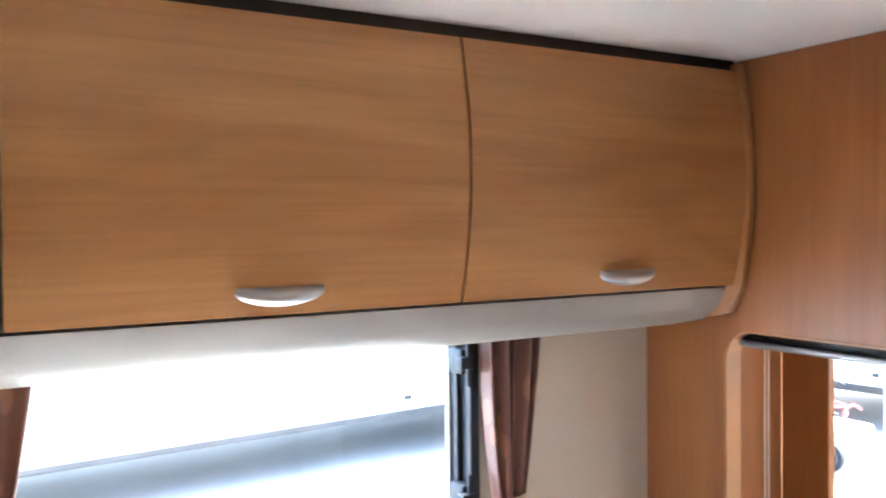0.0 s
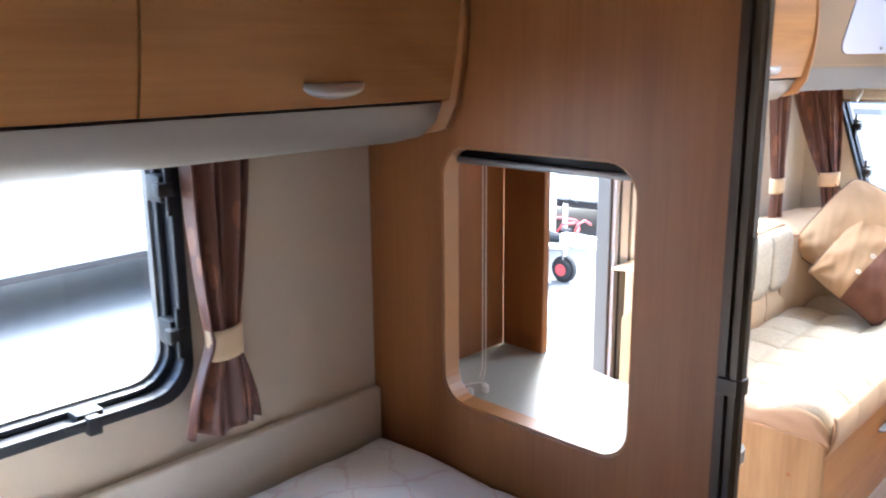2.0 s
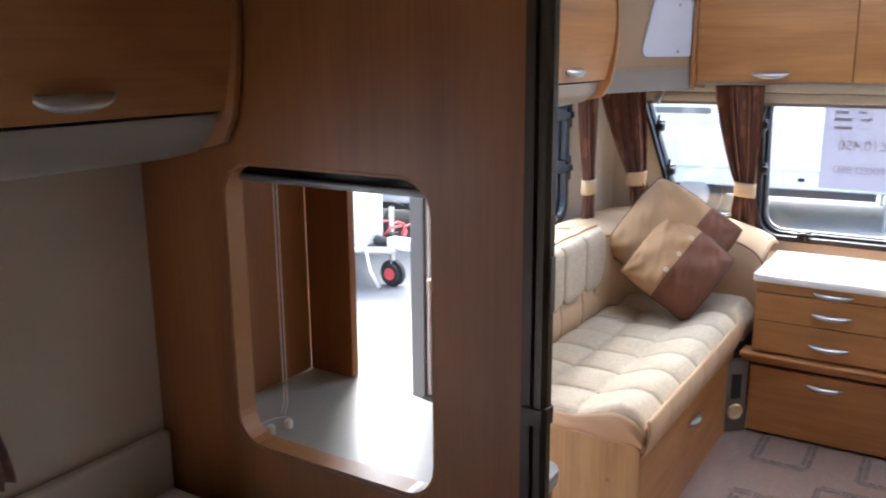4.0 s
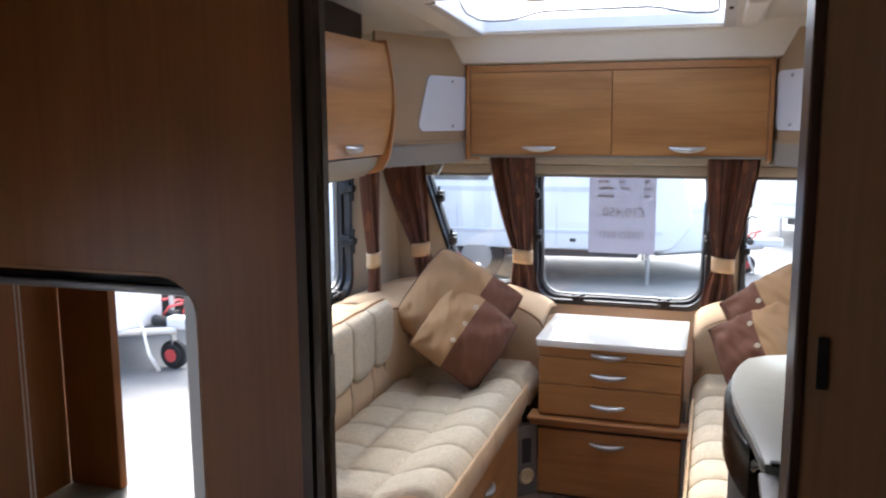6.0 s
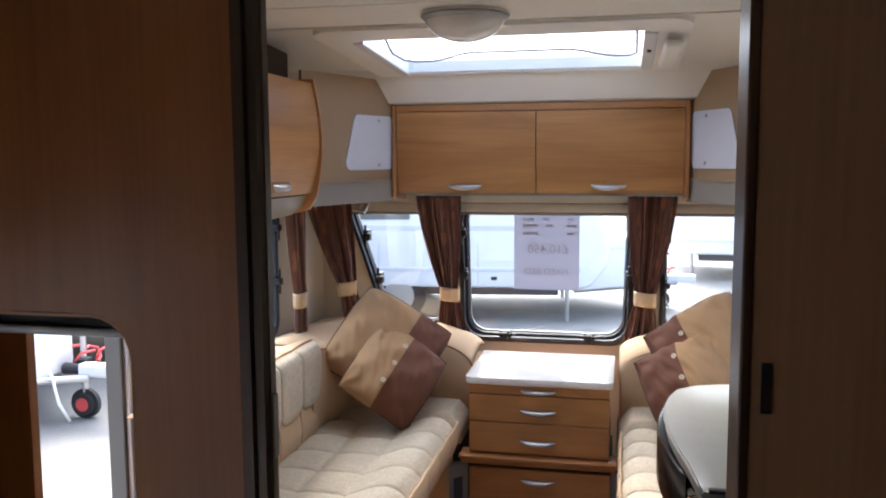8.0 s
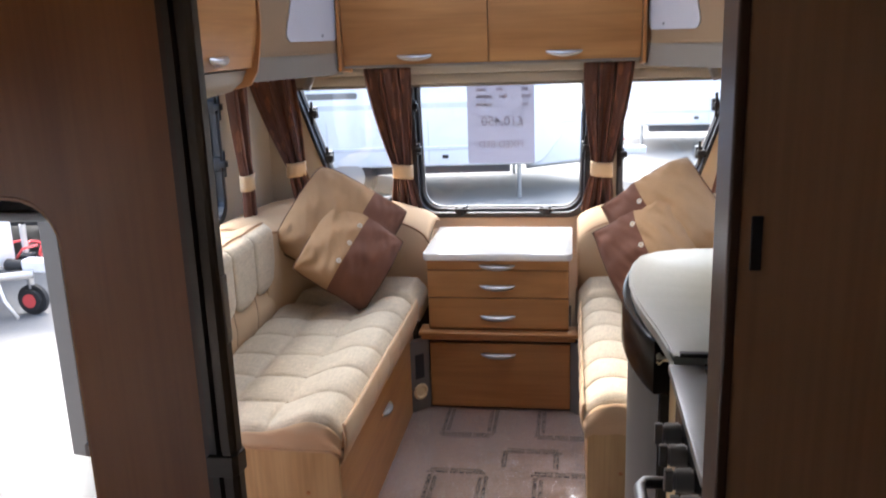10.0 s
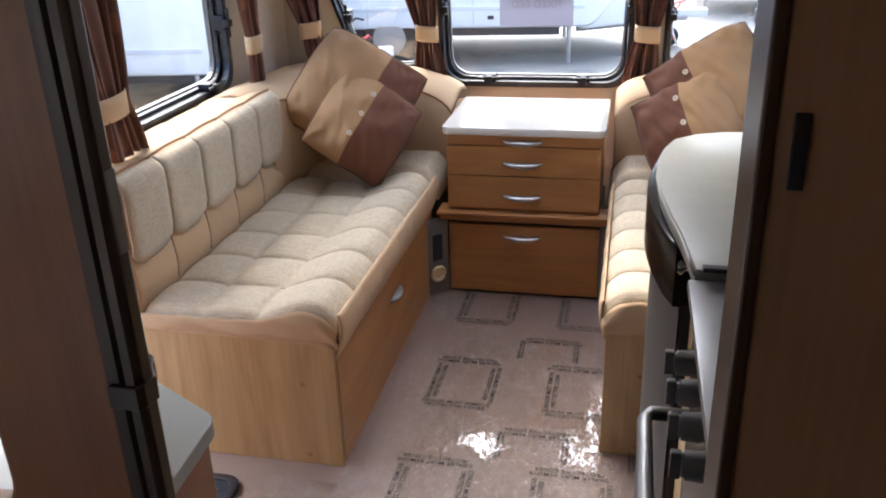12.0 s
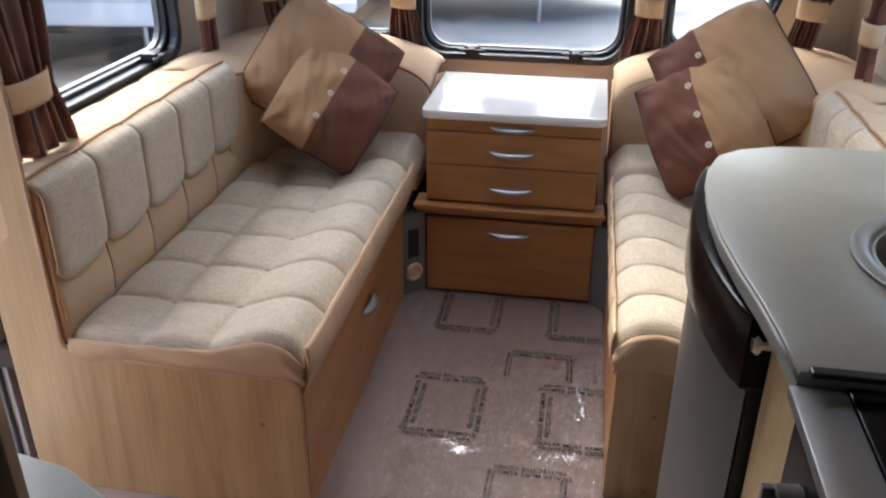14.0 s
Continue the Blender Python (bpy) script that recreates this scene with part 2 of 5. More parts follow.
blue_window = material("tinted_window", (0.10, 0.14, 0.19), 0.08, vary=0.1)
red_mat = material("red_plastic", (0.55, 0.07, 0.07), 0.4)
tyre_mat = material("tyre_rubber", (0.02, 0.02, 0.02), 0.8)
tinted_pane = glass("lightly_tinted_acrylic", (0.93, 0.96, 0.98))
sky_pane = glass("clouded_rooflight", (0.95, 0.97, 1.0))


def curtain_cloth():
    """Brown satin with copper leaf-like blocks."""
    m = material("brown_patterned_satin", (0.15, 0.062, 0.040), 0.42, vary=0.25, scale=9, fine=200, bump=0.05)
    n, l = m.node_tree.nodes, m.node_tree.links
    b = n["Principled BSDF"]
    co, mp, v = n.new("ShaderNodeTexCoord"), n.new("ShaderNodeMapping"), n.new("ShaderNodeTexVoronoi")
    mp.inputs["Scale"].default_value = (14, 14, 7)
    v.inputs["Scale"].default_value = 1.6
    l.new(co.outputs["Object"], mp.inputs["Vector"])
    l.new(mp.outputs[0], v.inputs["Vector"])
    r = n.new("ShaderNodeMapRange")
    r.inputs["From Min"].default_value, r.inputs["From Max"].default_value = 0.30, 0.34
    r.inputs["To Min"].default_value, r.inputs["To Max"].default_value = 0.65, 0.0
    l.new(v.outputs["Distance"], r.inputs["Value"])
    mx = n.new("ShaderNodeMix")
    mx.data_type = "RGBA"
    l.new(r.outputs[0], mx.inputs["Factor"])
    l.new(b.inputs["Base Color"].links[0].from_socket, mx.inputs["A"])
    mx.inputs["B"].default_value = (0.30, 0.125, 0.065, 1)
    l.new(mx.outputs["Result"], b.inputs["Base Color"])
    b.inputs["Sheen Weight"].default_value = 0.08
    return m


curtain_mat = curtain_cloth()

# ---- building blocks ----
BASE = {}


def thing(name, loc, label, category, group="", kind=""):
    ob = new(name)
    ob.empty_display_size = 0.05
    ob.location = loc
    BASE[ob] = Vector(loc)
    return tagged(ob, label, category, group, kind)


def part(name, bm, mat, parent=None, label="", smooth=None, mod=None):
    me = bpy.data.meshes.new(name)
    bmesh.ops.recalc_face_normals(bm, faces=bm.faces[:])
    bm.to_mesh(me)
    bm.free()
    me.materials.append(mat)
    if smooth is not None:
        me.polygons.foreach_set("use_smooth", [True] * len(me.polygons))
        if smooth:
            me.set_sharp_from_angle(angle=radians(smooth))
    ob = new(name, me)
    if parent is not None:
        ob.parent = parent
        ob.matrix_parent_inverse = Matrix.Translation(-BASE[parent]) if parent in BASE else Matrix.Identity(4)
    if label:
        ob["label"] = label
    return ob


def structure(name, bm, mat, label, smooth=None):
    return tagged(part(name, bm, mat, None, "", smooth), label, name.split("_")[0], "", "structure")


def box(x0, x1, y0, y1, z0, z1, bevel=0.0, seg=2, bm=None):
    bm = bm or bmesh.new()
    m = Matrix.Translation(((x0 + x1) / 2, (y0 + y1) / 2, (z0 + z1) / 2)) @ Matrix.Diagonal((abs(x1 - x0), abs(y1 - y0), abs(z1 - z0), 1))
    r = bmesh.ops.create_cube(bm, size=1.0, matrix=m)
    if bevel:
        es = list({e for v in r["verts"] for e in v.link_edges})
        bmesh.ops.bevel(bm, geom=es, offset=bevel, segments=seg, profile=0.5, affect="EDGES")
    return bm


def put(axis, u, v, w):
    return {"x": (w, u, v), "y": (u, w, v), "z": (u, v, w)}[axis]


def slab(axis, outline, w0, w1, holes=(), bevel=0.0, bm=None):
    """A plate of any outline between w0 and w1 along the axis, with openings through it."""
    bm = bm or bmesh.new()
    edges = []
    for loop in (outline, *holes):
        vs = [bm.verts.new(put(axis, u, v, w0)) for u, v in loop]
        edges += [bm.edges.new((vs[i], vs[(i + 1) % len(vs)])) for i in range(len(vs))]
    if holes:
        fs = [f for f in bmesh.ops.triangle_fill(bm, use_beauty=True, use_dissolve=False, edges=edges)["geom"] if isinstance(f, bmesh.types.BMFace)]
    else:
        fs = [bm.faces.new(vs)]
    ex = bmesh.ops.extrude_face_region(bm, geom=fs)
    bmesh.ops.translate(bm, verts=[g for g in ex["geom"] if isinstance(g, bmesh.types.BMVert)], vec=put(axis, 0, 0, w1 - w0))
    if bevel:
        bmesh.ops.recalc_face_normals(bm, faces=bm.faces[:])
        es = [e for e in bm.edges if len(e.link_faces) == 2 and e.calc_face_angle(0) > 0.9 and abs(put(axis, 0, 0, 1)[0] * (e.verts[0].co.x - e.verts[1].co.x) + put(axis, 0, 0, 1)[1] * (e.verts[0].co.y - e.verts[1].co.y) + put(axis, 0, 0, 1)[2] * (e.verts[0].co.z - e.verts[1].co.z)) < 1e-5]
        bmesh.ops.bevel(bm, geom=es, offset=bevel, segments=2, profile=0.5, affect="EDGES")
    return bm


def rect(u0, u1, v0, v1):
    return [(u0, v0), (u1, v0), (u1, v1), (u0, v1)]


def rounded(pts, r, n=6):
    """A polygon with its corners rounded by radius r (one number, or one a corner)."""
    out = []
    for i, p in enumerate(pts):
        rr = r[i] if isinstance(r, (list, tuple)) else r
        p, a, c = Vector(p), Vector(pts[i - 1]), Vector(pts[(i + 1) % len(pts)])
        if rr <= 0:
            out.append(tuple(p))
            continue
        da, dc = (a - p).normalized(), (c - p).normalized()
        half = da.angle(dc) / 2
        d = min(rr / math.tan(half), (a - p).length * 0.49, (c - p).length * 0.49)
        rr = d * math.tan(half)
        o = p + (da + dc).normalized() * (rr / math.sin(half))
        s, e = p + da * d - o, p + dc * d - o
        a0 = math.atan2(s.y, s.x)
        turn = (math.atan2(e.y, e.x) - a0 + math.pi) % (2 * math.pi) - math.pi
        out += [(o.x + rr * math.cos(a0 + turn * k / n), o.y + rr * math.sin(a0 + turn * k / n)) for k in range(n + 1)]
    return out


def tube(pts, r, seg=8, closed=False, bm=None):
    bm = bm or bmesh.new()
    pts = [Vector(p) for p in pts]
    rings = []
    n = len(pts)
    for i, p in enumerate(pts):
        a = pts[i - 1] if i or closed else p
        c = pts[(i + 1) % n] if i < n - 1 or closed else p
        t = (c - a).normalized()
        s = t.orthogonal().normalized() if abs(t.z) > 0.95 else t.cross(Vector((0, 0, 1))).normalized()
        q = t.cross(s)
        rings.append([bm.verts.new(p + (s * math.cos(2 * math.pi * k / seg) + q * math.sin(2 * math.pi * k / seg)) * r) for k in range(seg)])
    for i in range(n if closed else n - 1):
        for k in range(seg):
            bm.faces.new((rings[i][k], rings[i][(k + 1) % seg], rings[(i + 1) % n][(k + 1) % seg], rings[(i + 1) % n][k]))
    if not closed:
        bm.faces.new(rings[0]), bm.faces.new(rings[-1])
    return bm


def cyl(p, q, r, r2=None, seg=20, bevel=0.0):
    bm = bmesh.new()
    p, q = Vector(p), Vector(q)
    m = Matrix.Translation((p + q) / 2) @ (q - p).to_track_quat("Z", "Y").to_matrix().to_4x4()
    bmesh.ops.create_cone(bm, cap_ends=True, segments=seg, radius1=r, radius2=r if r2 is None else r2, depth=(q - p).length, matrix=m)
    if bevel:
        bmesh.ops.bevel(bm, geom=[e for e in bm.edges if len(e.link_faces) == 2 and e.calc_face_angle(0) > 1], offset=bevel, segments=2, affect="EDGES")
    return bm


def sheet(fn, nu, nv, thick=0.0, close=False):
    """A surface from fn(u, v), u and v in 0..1."""
    bm = bmesh.new()
    g = [[bm.verts.new(fn(i / nu, j / nv)) for j in range(nv + 1)] for i in range(nu + 1)]
    for i in range(nu):
        for j in range(nv):
            bm.faces.new((g[i][j], g[i + 1][j], g[i + 1][j + 1], g[i][j + 1]))
    if thick:
        bm.normal_update()
        h = [[bm.verts.new(v.co - v.normal * thick) for v in row] for row in g]
        for i in range(nu):
            for j in range(nv):
                bm.faces.new((h[i][j], h[i][j + 1], h[i + 1][j + 1], h[i + 1][j]))
        for i in range(nu):
            for j in (0, nv):
                bm.faces.new((g[i][j], g[i + 1][j], h[i + 1][j], h[i][j]))
        for j in range(nv):
            for i in (0, nu):
                bm.faces.new((g[i][j], g[i][j + 1], h[i][j + 1], h[i][j]))
    return bm


def groove(s, n, depth, power=0.35):
    """Pillow height across n equal channels at s in 0..1: 1 on top, falling to the seams."""
    return -depth * (1 - abs(math.sin(math.pi * n * s)) ** power)


def bow_handle(p, along, out, length, parent=None, drop=0.018, finish=None):
    """A silver bow grip: flat and straight above, belly below."""
    a, o, p = Vector(along), Vector(out), Vector(p)

    def f(u, v):
        s = 2 * u - 1
        lip = max(0.0, 1 - s * s) ** 0.7
        ang = v * math.pi * 1.15
        return p + a * (s * length / 2) + o * (0.004 + 0.020 * lip * math.sin(min(ang, math.pi))) + Vector((0, 0, 0.006 - (0.006 + drop * lip) * (1 - math.cos(min(ang, math.pi))) / 2))
    return part("handle", sheet(f, 18, 8, 0.003), finish or silver, parent, "satin silver bow handle", smooth=40)


# ---- shell ----
def wall_line(x0, x1, y0, y1, opens, name, label, z1=None):
    holes = opens
    pts = [(x0, -0.05), (x1, -0.05)] + [(x, z + 0.01) for x, z in reversed(ROOF) if x0 < x < x1 and x > 0] + [(x0, TOP + 0.01)]
    if x1 > 4.3:
        pts.insert(2, (x1, 1.575))
    return structure(name, slab("y", pts, y0, y1, holes), wall_mat, label)


BEDWIN = rounded([(0.20, 0.785), (1.135, 0.785), (1.135, 1.36), (0.20, 1.36)], 0.075)
SIDEWIN = rounded([(2.86, 0.765), (3.79, 0.765), (3.79, 1.34), (2.86, 1.34)], 0.075)
DOORWAY = rect(2.16, 2.71, -0.02, 1.74)
wall_line(XB, XF + 0.05, YL, YL + 0.045, [BEDWIN, DOORWAY, SIDEWIN], "wall_left", "cream board side wall with two windows and the entrance")
wall_line(XB, XF + 0.05, YR - 0.045, YR, [SIDEWIN], "wall_right", "cream board side wall with one window")
# unseen closing wall; dark oak instead of cream to absorb bounced light
structure("wall_rear", box(XB - 0.045, XB, YR - 0.045, YL + 0.045, -0.05, TOP), wood_panel, "plain oak-effect rear wall")
FRONT = [rounded([(0.195, 0.655), (0.935, 0.655), (0.95, 1.30), (0.18, 1.30)], 0.085),
         rounded([(1.03, 0.70), (1.300, 0.70), (1.505, 1.30), (1.03, 1.30)], [0.05, 0.06, 0.05, 0.05]),
         rounded([(1.08 - 1.320, 0.70), (1.08 - 1.03, 0.70), (1.08 - 1.03, 1.30), (1.08 - 1.525, 1.30)], [0.06, 0.05, 0.05, 0.05])]
structure("wall_front", slab("x", rect(YR, YL, -0.05, 1.56), XF, XF + 0.045, FRONT), wall_mat, "cream front wall with three windows")

SK = (0.145, 1.085)                # the rooflight's sides
bm = bmesh.new()
for (xa, za), (xb, zb) in zip(ROOF, ROOF[1:]):
    spans = [(YR - 0.05, SK[0]), (SK[1], YL + 0.05)] if abs(xa - 3.24) < 0.01 else [(YR - 0.05, YL + 0.05)]
    for ya, yb in spans:
        slab("y", [(xa, za), (xb, zb), (xb, zb + 0.04), (xa, za + 0.04)], ya, yb, bm=bm)
structure("ceiling", bm, ceiling_mat, "off-white curved ceiling boards")
for x in (2.75, 3.10):
    zc = MID - 0.001
    structure("trim", box(x - 0.012, x + 0.012, YR, YL, zc - 0.004, zc + 0.002, 0.0015), ceiling_mat, "thin white joint strip across the ceiling")
# shade between locker tops and ceiling, put in as a dark strip
structure("trim", box(XB, 1.63, YL - 0.275, YL - 0.271, 1.80, 1.8235), gap_shade, "dark strip put in for the shade above the lockers")
structure("floor", box(XB, XF, YR, YL, -0.05, 0.0), film_mat, "beige carpet under clear crinkled protective film")


# ---- windows ----
def window(name, axis, w, loops, out, label, catches, pane_tint=None):
    """Acrylic caravan window: black rubber frame, inner bead, pane and its catches. out: +1 or -1 along the axis."""
    ob = thing(name, put(axis, loops[0][0], loops[0][1], w), label, "window", kind="structure")

    def grow(d):
        cu, cv = sum(p[0] for p in loops) / len(loops), sum(p[1] for p in loops) / len(loops)
        hu, hv = max(abs(p[0] - cu) for p in loops), max(abs(p[1] - cv) for p in loops)
        return [(cu + (u - cu) * (hu + d) / hu, cv + (v - cv) * (hv + d) / hv) for u, v in loops]
    part("window_frame", slab(axis, grow(0.016), w - out * 0.012, w + out * 0.05, [grow(-0.008)], bevel=0.004), black_rubber, ob, "black rubber frame")
    part("inner_bead", slab(axis, grow(-0.0085), w + out * 0.02, w + out * 0.06, [grow(-0.022)], bevel=0.004), black_rubber, ob)
    part("pane", slab(axis, grow(-0.02), w + out * 0.044, w + out * 0.050), pane_tint or tinted_pane, ob).visible_shadow = False
    part("pane_edge", slab(axis, grow(-0.0225), w + out * 0.040, w + out * 0.058, [grow(-0.028)]), grey_plastic, ob, "grey rim of the pane")
    for u, v, up in catches:
        d = (0, 1) if up else (1, 0)
        c = bmesh.new()

        def bx(u0, u1, v0, v1, a, b):
            if up:
                u0, u1, v0, v1 = v0, v1, u0, u1
            pa, pb = put(axis, u + u0, v + v0, w - out * a), put(axis, u + u1, v + v1, w - out * b)
            box(min(pa[0], pb[0]), max(pa[0], pb[0]), min(pa[1], pb[1]), max(pa[1], pb[1]), min(pa[2], pb[2]), max(pa[2], pb[2]), 0.004, bm=c)
        bx(-0.026, 0.026, -0.014, 0.014, -0.03, 0.020)
        bx(-0.013, 0.013, -0.026, 0.010, 0.014, 0.040)
        bx(-0.052, 0.052, -0.006, 0.006, 0.022, 0.032)
        part("catch", c, catch_mat, ob, "black window catch", smooth=30)
    return ob


window("window_1", "y", YL, BEDWIN, 1, "rounded acrylic side window in a black rubber frame", [(1.115, 1.20, True), (1.115, 0.915, True), (0.93, 0.795, False), (0.42, 0.795, False)])
window("window_2", "y", YL, SIDEWIN, 1, "rounded acrylic side window above the sofa", [(3.775, 1.20, True), (3.775, 0.98, True), (3.62, 0.785, False), (3.05, 0.785, False)])
window("window_3", "y", YR, SIDEWIN, -1, "rounded acrylic side window above the second sofa", [(3.775, 1.20, True), (3.62, 0.785, False), (3.05, 0.785, False)])
window("window_4", "x", XF, FRONT[0], 1, "wide rounded front window in a black frame", [(0.745, 0.678, False), (0.365, 0.678, False), (0.945, 1.14, True), (0.935, 0.95, True), (0.187, 1.14, True), (0.195, 0.95, True)])
window("window_5", "x", XF, FRONT[1], 1, "slanted front corner window", [(1.40, 1.12, True), (1.34, 0.92, True), (1.035, 0.90, True)])
window("window_6", "x", XF, FRONT[2], 1, "slanted front corner window", [(1.08 - 1.42, 1.12, True), (1.08 - 1.36, 0.92, True), (1.08 - 1.035, 1.12, True), (1.08 - 1.035, 0.92, True)])

# entrance: aluminium jambs and a step
door = thing("door_frame", (2.39, YL, 0.0), "aluminium frame of the entrance doorway standing clear", "doorway", kind="structure")
part("jamb", box(2.70, 2.842, YL - 0.02, YL + 0.05, 0, 1.74, 0.004), pale_trim, door)
part("jamb_groove", box(2.786, 2.796, YL - 0.024, YL - 0.0195, 0, 1.74), fridge_mat, door)
part("jamb_groove", box(2.722, 2.73, YL - 0.024, YL - 0.0195, 0, 1.74), black_rubber, door)
part("seal", box(2.685, 2.70, YL - 0.008, YL + 0.045, 0, 1.74, 0.004), fridge_mat, door)
part("jamb", box(2.146, 2.17, YL - 0.002, YL + 0.05, 0, 1.74, 0.004), silver, door)
part("head", box(2.17, 2.685, YL - 0.006, YL + 0.05, 1.715, 1.745, 0.004), silver, door)
part("sill", box(2.17, 2.685, YL - 0.006, YL + 0.06, 0.0, 0.02, 0.004), silver, door)

# rubber mat in the entrance
mat = thing("door_mat", (2.37, 1.35, 0), "dark blue-black rubber mat inside the entrance", "mat")
part("sheet", slab("z", rounded(rect(2.17, 2.545, 1.10, YL - 0.01), 0.045), 0.0005, 0.010, bevel=0.003), mat_rubber, mat, smooth=30)
part("rim", slab("z", rounded(rect(2.17, 2.545, 1.10, YL - 0.01), 0.045), 0.0102, 0.016, [rounded(rect(2.19, 2.525, 1.12, YL - 0.03), 0.035)], bevel=0.002), black_rubber, mat, "raised black rim", smooth=30)
for i in range(8):
    part("rib", box(2.215 + i * 0.038, 2.227 + i * 0.038, 1.14, YL - 0.05, 0.0102, 0.0135, 0.001), mat_rubber, mat)

# rooflight
AX, AZ, BX, BZ = 3.24, 1.878, 3.90, 1.832


def on_roof(x, off=0.0):
    return AZ + (x - AX) * (BZ - AZ) / (BX - AX) + off


def roof_plate(outline, low, high, holes=()):
    bm = slab("z", outline, low, high, holes, bevel=0.004)
    for v in bm.verts:
        v.co.z += on_roof(v.co.x)
    return bm


rl = thing("rooflight", (3.6, 0.615, on_roof(3.6)), "large white-framed rooflight in the ceiling", "rooflight")
part("frame", roof_plate(rounded(rect(3.10, 3.985, 0.03, 1.20), 0.09), -0.024, -0.002, [rounded(rect(3.245, 3.895, SK[0] + 0.005, SK[1] - 0.005), 0.03)]), white_plastic, rl, "moulded white frame", smooth=35)
part("liner", roof_plate(rounded(rect(3.242, 3.90, SK[0] + 0.001, SK[1] - 0.001), 0.03), -0.018, 0.03, [rounded(rect(3.262, 3.885, SK[0] + 0.018, SK[1] - 0.018), 0.03)]), white_plastic, rl, "pale inner rim")
part("pane", roof_plate(rounded(rect(3.242, 3.90, SK[0], SK[1]), 0.03), 0.031, 0.039), sky_pane, rl, "bright clouded acrylic pane").visible_shadow = False
bar = [(3.29, 1.0), (3.60, 1.055), (3.73, 1.045), (3.765, 1.01), (3.765, 0.94), (3.74, 0.90), (3.65, 0.81), (3.625, 0.77), (3.625, 0.42), (3.65, 0.38), (3.74, 0.30), (3.765, 0.26), (3.765, 0.21), (3.72, 0.185), (3.29, 0.19)]
part("opening_bar", tube([(x, y, on_roof(x, 0.004)) for x, y in bar], 0.0045), grey_plastic, rl, "grey bent opening bar", smooth=0)
part("blind_grip", box(3.27, 3.90, 0.045, 0.108, on_roof(3.60) - 0.046, on_roof(3.60) - 0.022, 0.012, 3), white_plastic, rl, "white rounded blind housing", smooth=30)
for ya, yb in ((SK[0] - 0.018, SK[0] + 0.024), (SK[1] - 0.024, SK[1] + 0.012)):
    part("side_rail", roof_plate(rect(3.265, 3.885, ya, yb), -0.030, -0.019), pale_trim, rl, "grey blind rail")
part("rail_catch", roof_plate(rect(3.50, 3.53, SK[0] - 0.004, SK[0] + 0.010), -0.036, -0.0305), black_rubber, rl, "small black catch")

rv = thing("roof_vent", (2.3, 0.53, MID), "square roof vent with a beige louvred grille", "roof vent")
part("frame", slab("z", rounded(rect(2.06, 2.56, 0.225, 0.785), 0.05), MID - 0.03, MID - 0.006, [rounded(rect(2.12, 2.49, 0.305, 0.712), 0.02)], bevel=0.006), white_plastic, rv, "white plastic frame", smooth=35)
# shade above the louvres, given as a dark plate
part("blind", box(2.121, 2.489, 0.306, 0.711, MID - 0.010, MID - 0.004), gap_shade, rv, "dark plate standing for the shade behind the grille")
for i in range(9):
    part("slat", box(2.455 - i * 0.040, 2.478 - i * 0.040, 0.312, 0.705, MID - 0.030, MID - 0.020, 0.002), blind_mat, rv, "beige louvre")
for i in range(4):
    part("cross_bar", box(2.125, 2.485, 0.375 + i * 0.085, 0.381 + i * 0.085, MID - 0.0195, MID - 0.012), blind_mat, rv)
part("clip", cyl((2.44, 0.195, MID - 0.022), (2.50, 0.195, MID - 0.022), 0.018, bevel=0.005), white_plastic, rv, smooth=30)

lamp = thing("ceiling_lamp", (2.93, 0.66, MID), "round silver-rimmed ceiling lamp with a glass bowl", "lamp")
part("base", cyl((2.93, 0.66, MID - 0.014), (2.93, 0.66, MID - 0.002), 0.125, bevel=0.004), white_plastic, lamp, smooth=30)


def bowl(r, h, x, y, z):
    return sheet(lambda u, v: (x + r * math.sin(v * 1.5) / math.sin(1.5) * math.cos(u * 2 * math.pi), y + r * math.sin(v * 1.5) / math.sin(1.5) * math.sin(u * 2 * math.pi), z - h * (math.cos(v * 1.5) - math.cos(1.5)) / (1 - math.cos(1.5))), 32, 10, 0.003)


part("rim", bowl(0.124, 0.030, 2.93, 0.66, MID - 0.012), steel, lamp, "brushed silver rim", smooth=0)
part("bowl", bowl(0.112, 0.066, 2.93, 0.66, MID - 0.016), lamp_glass, lamp, "frosted glass bowl", smooth=0)


# ---- overhead lockers along the left side ----
def locker_profile(off=0.0, z0=1.352, z1=1.800, n=12):
    """Bowed front of the side lockers: (y, z) from bottom to top."""
    return [(YL - 0.285 - off - 0.045 * math.sin(math.pi * (0.12 + 0.80 * i / n)) + 0.02 - 0.012 * i / n, z0 + (z1 - z0) * i / n) for i in range(n + 1)]


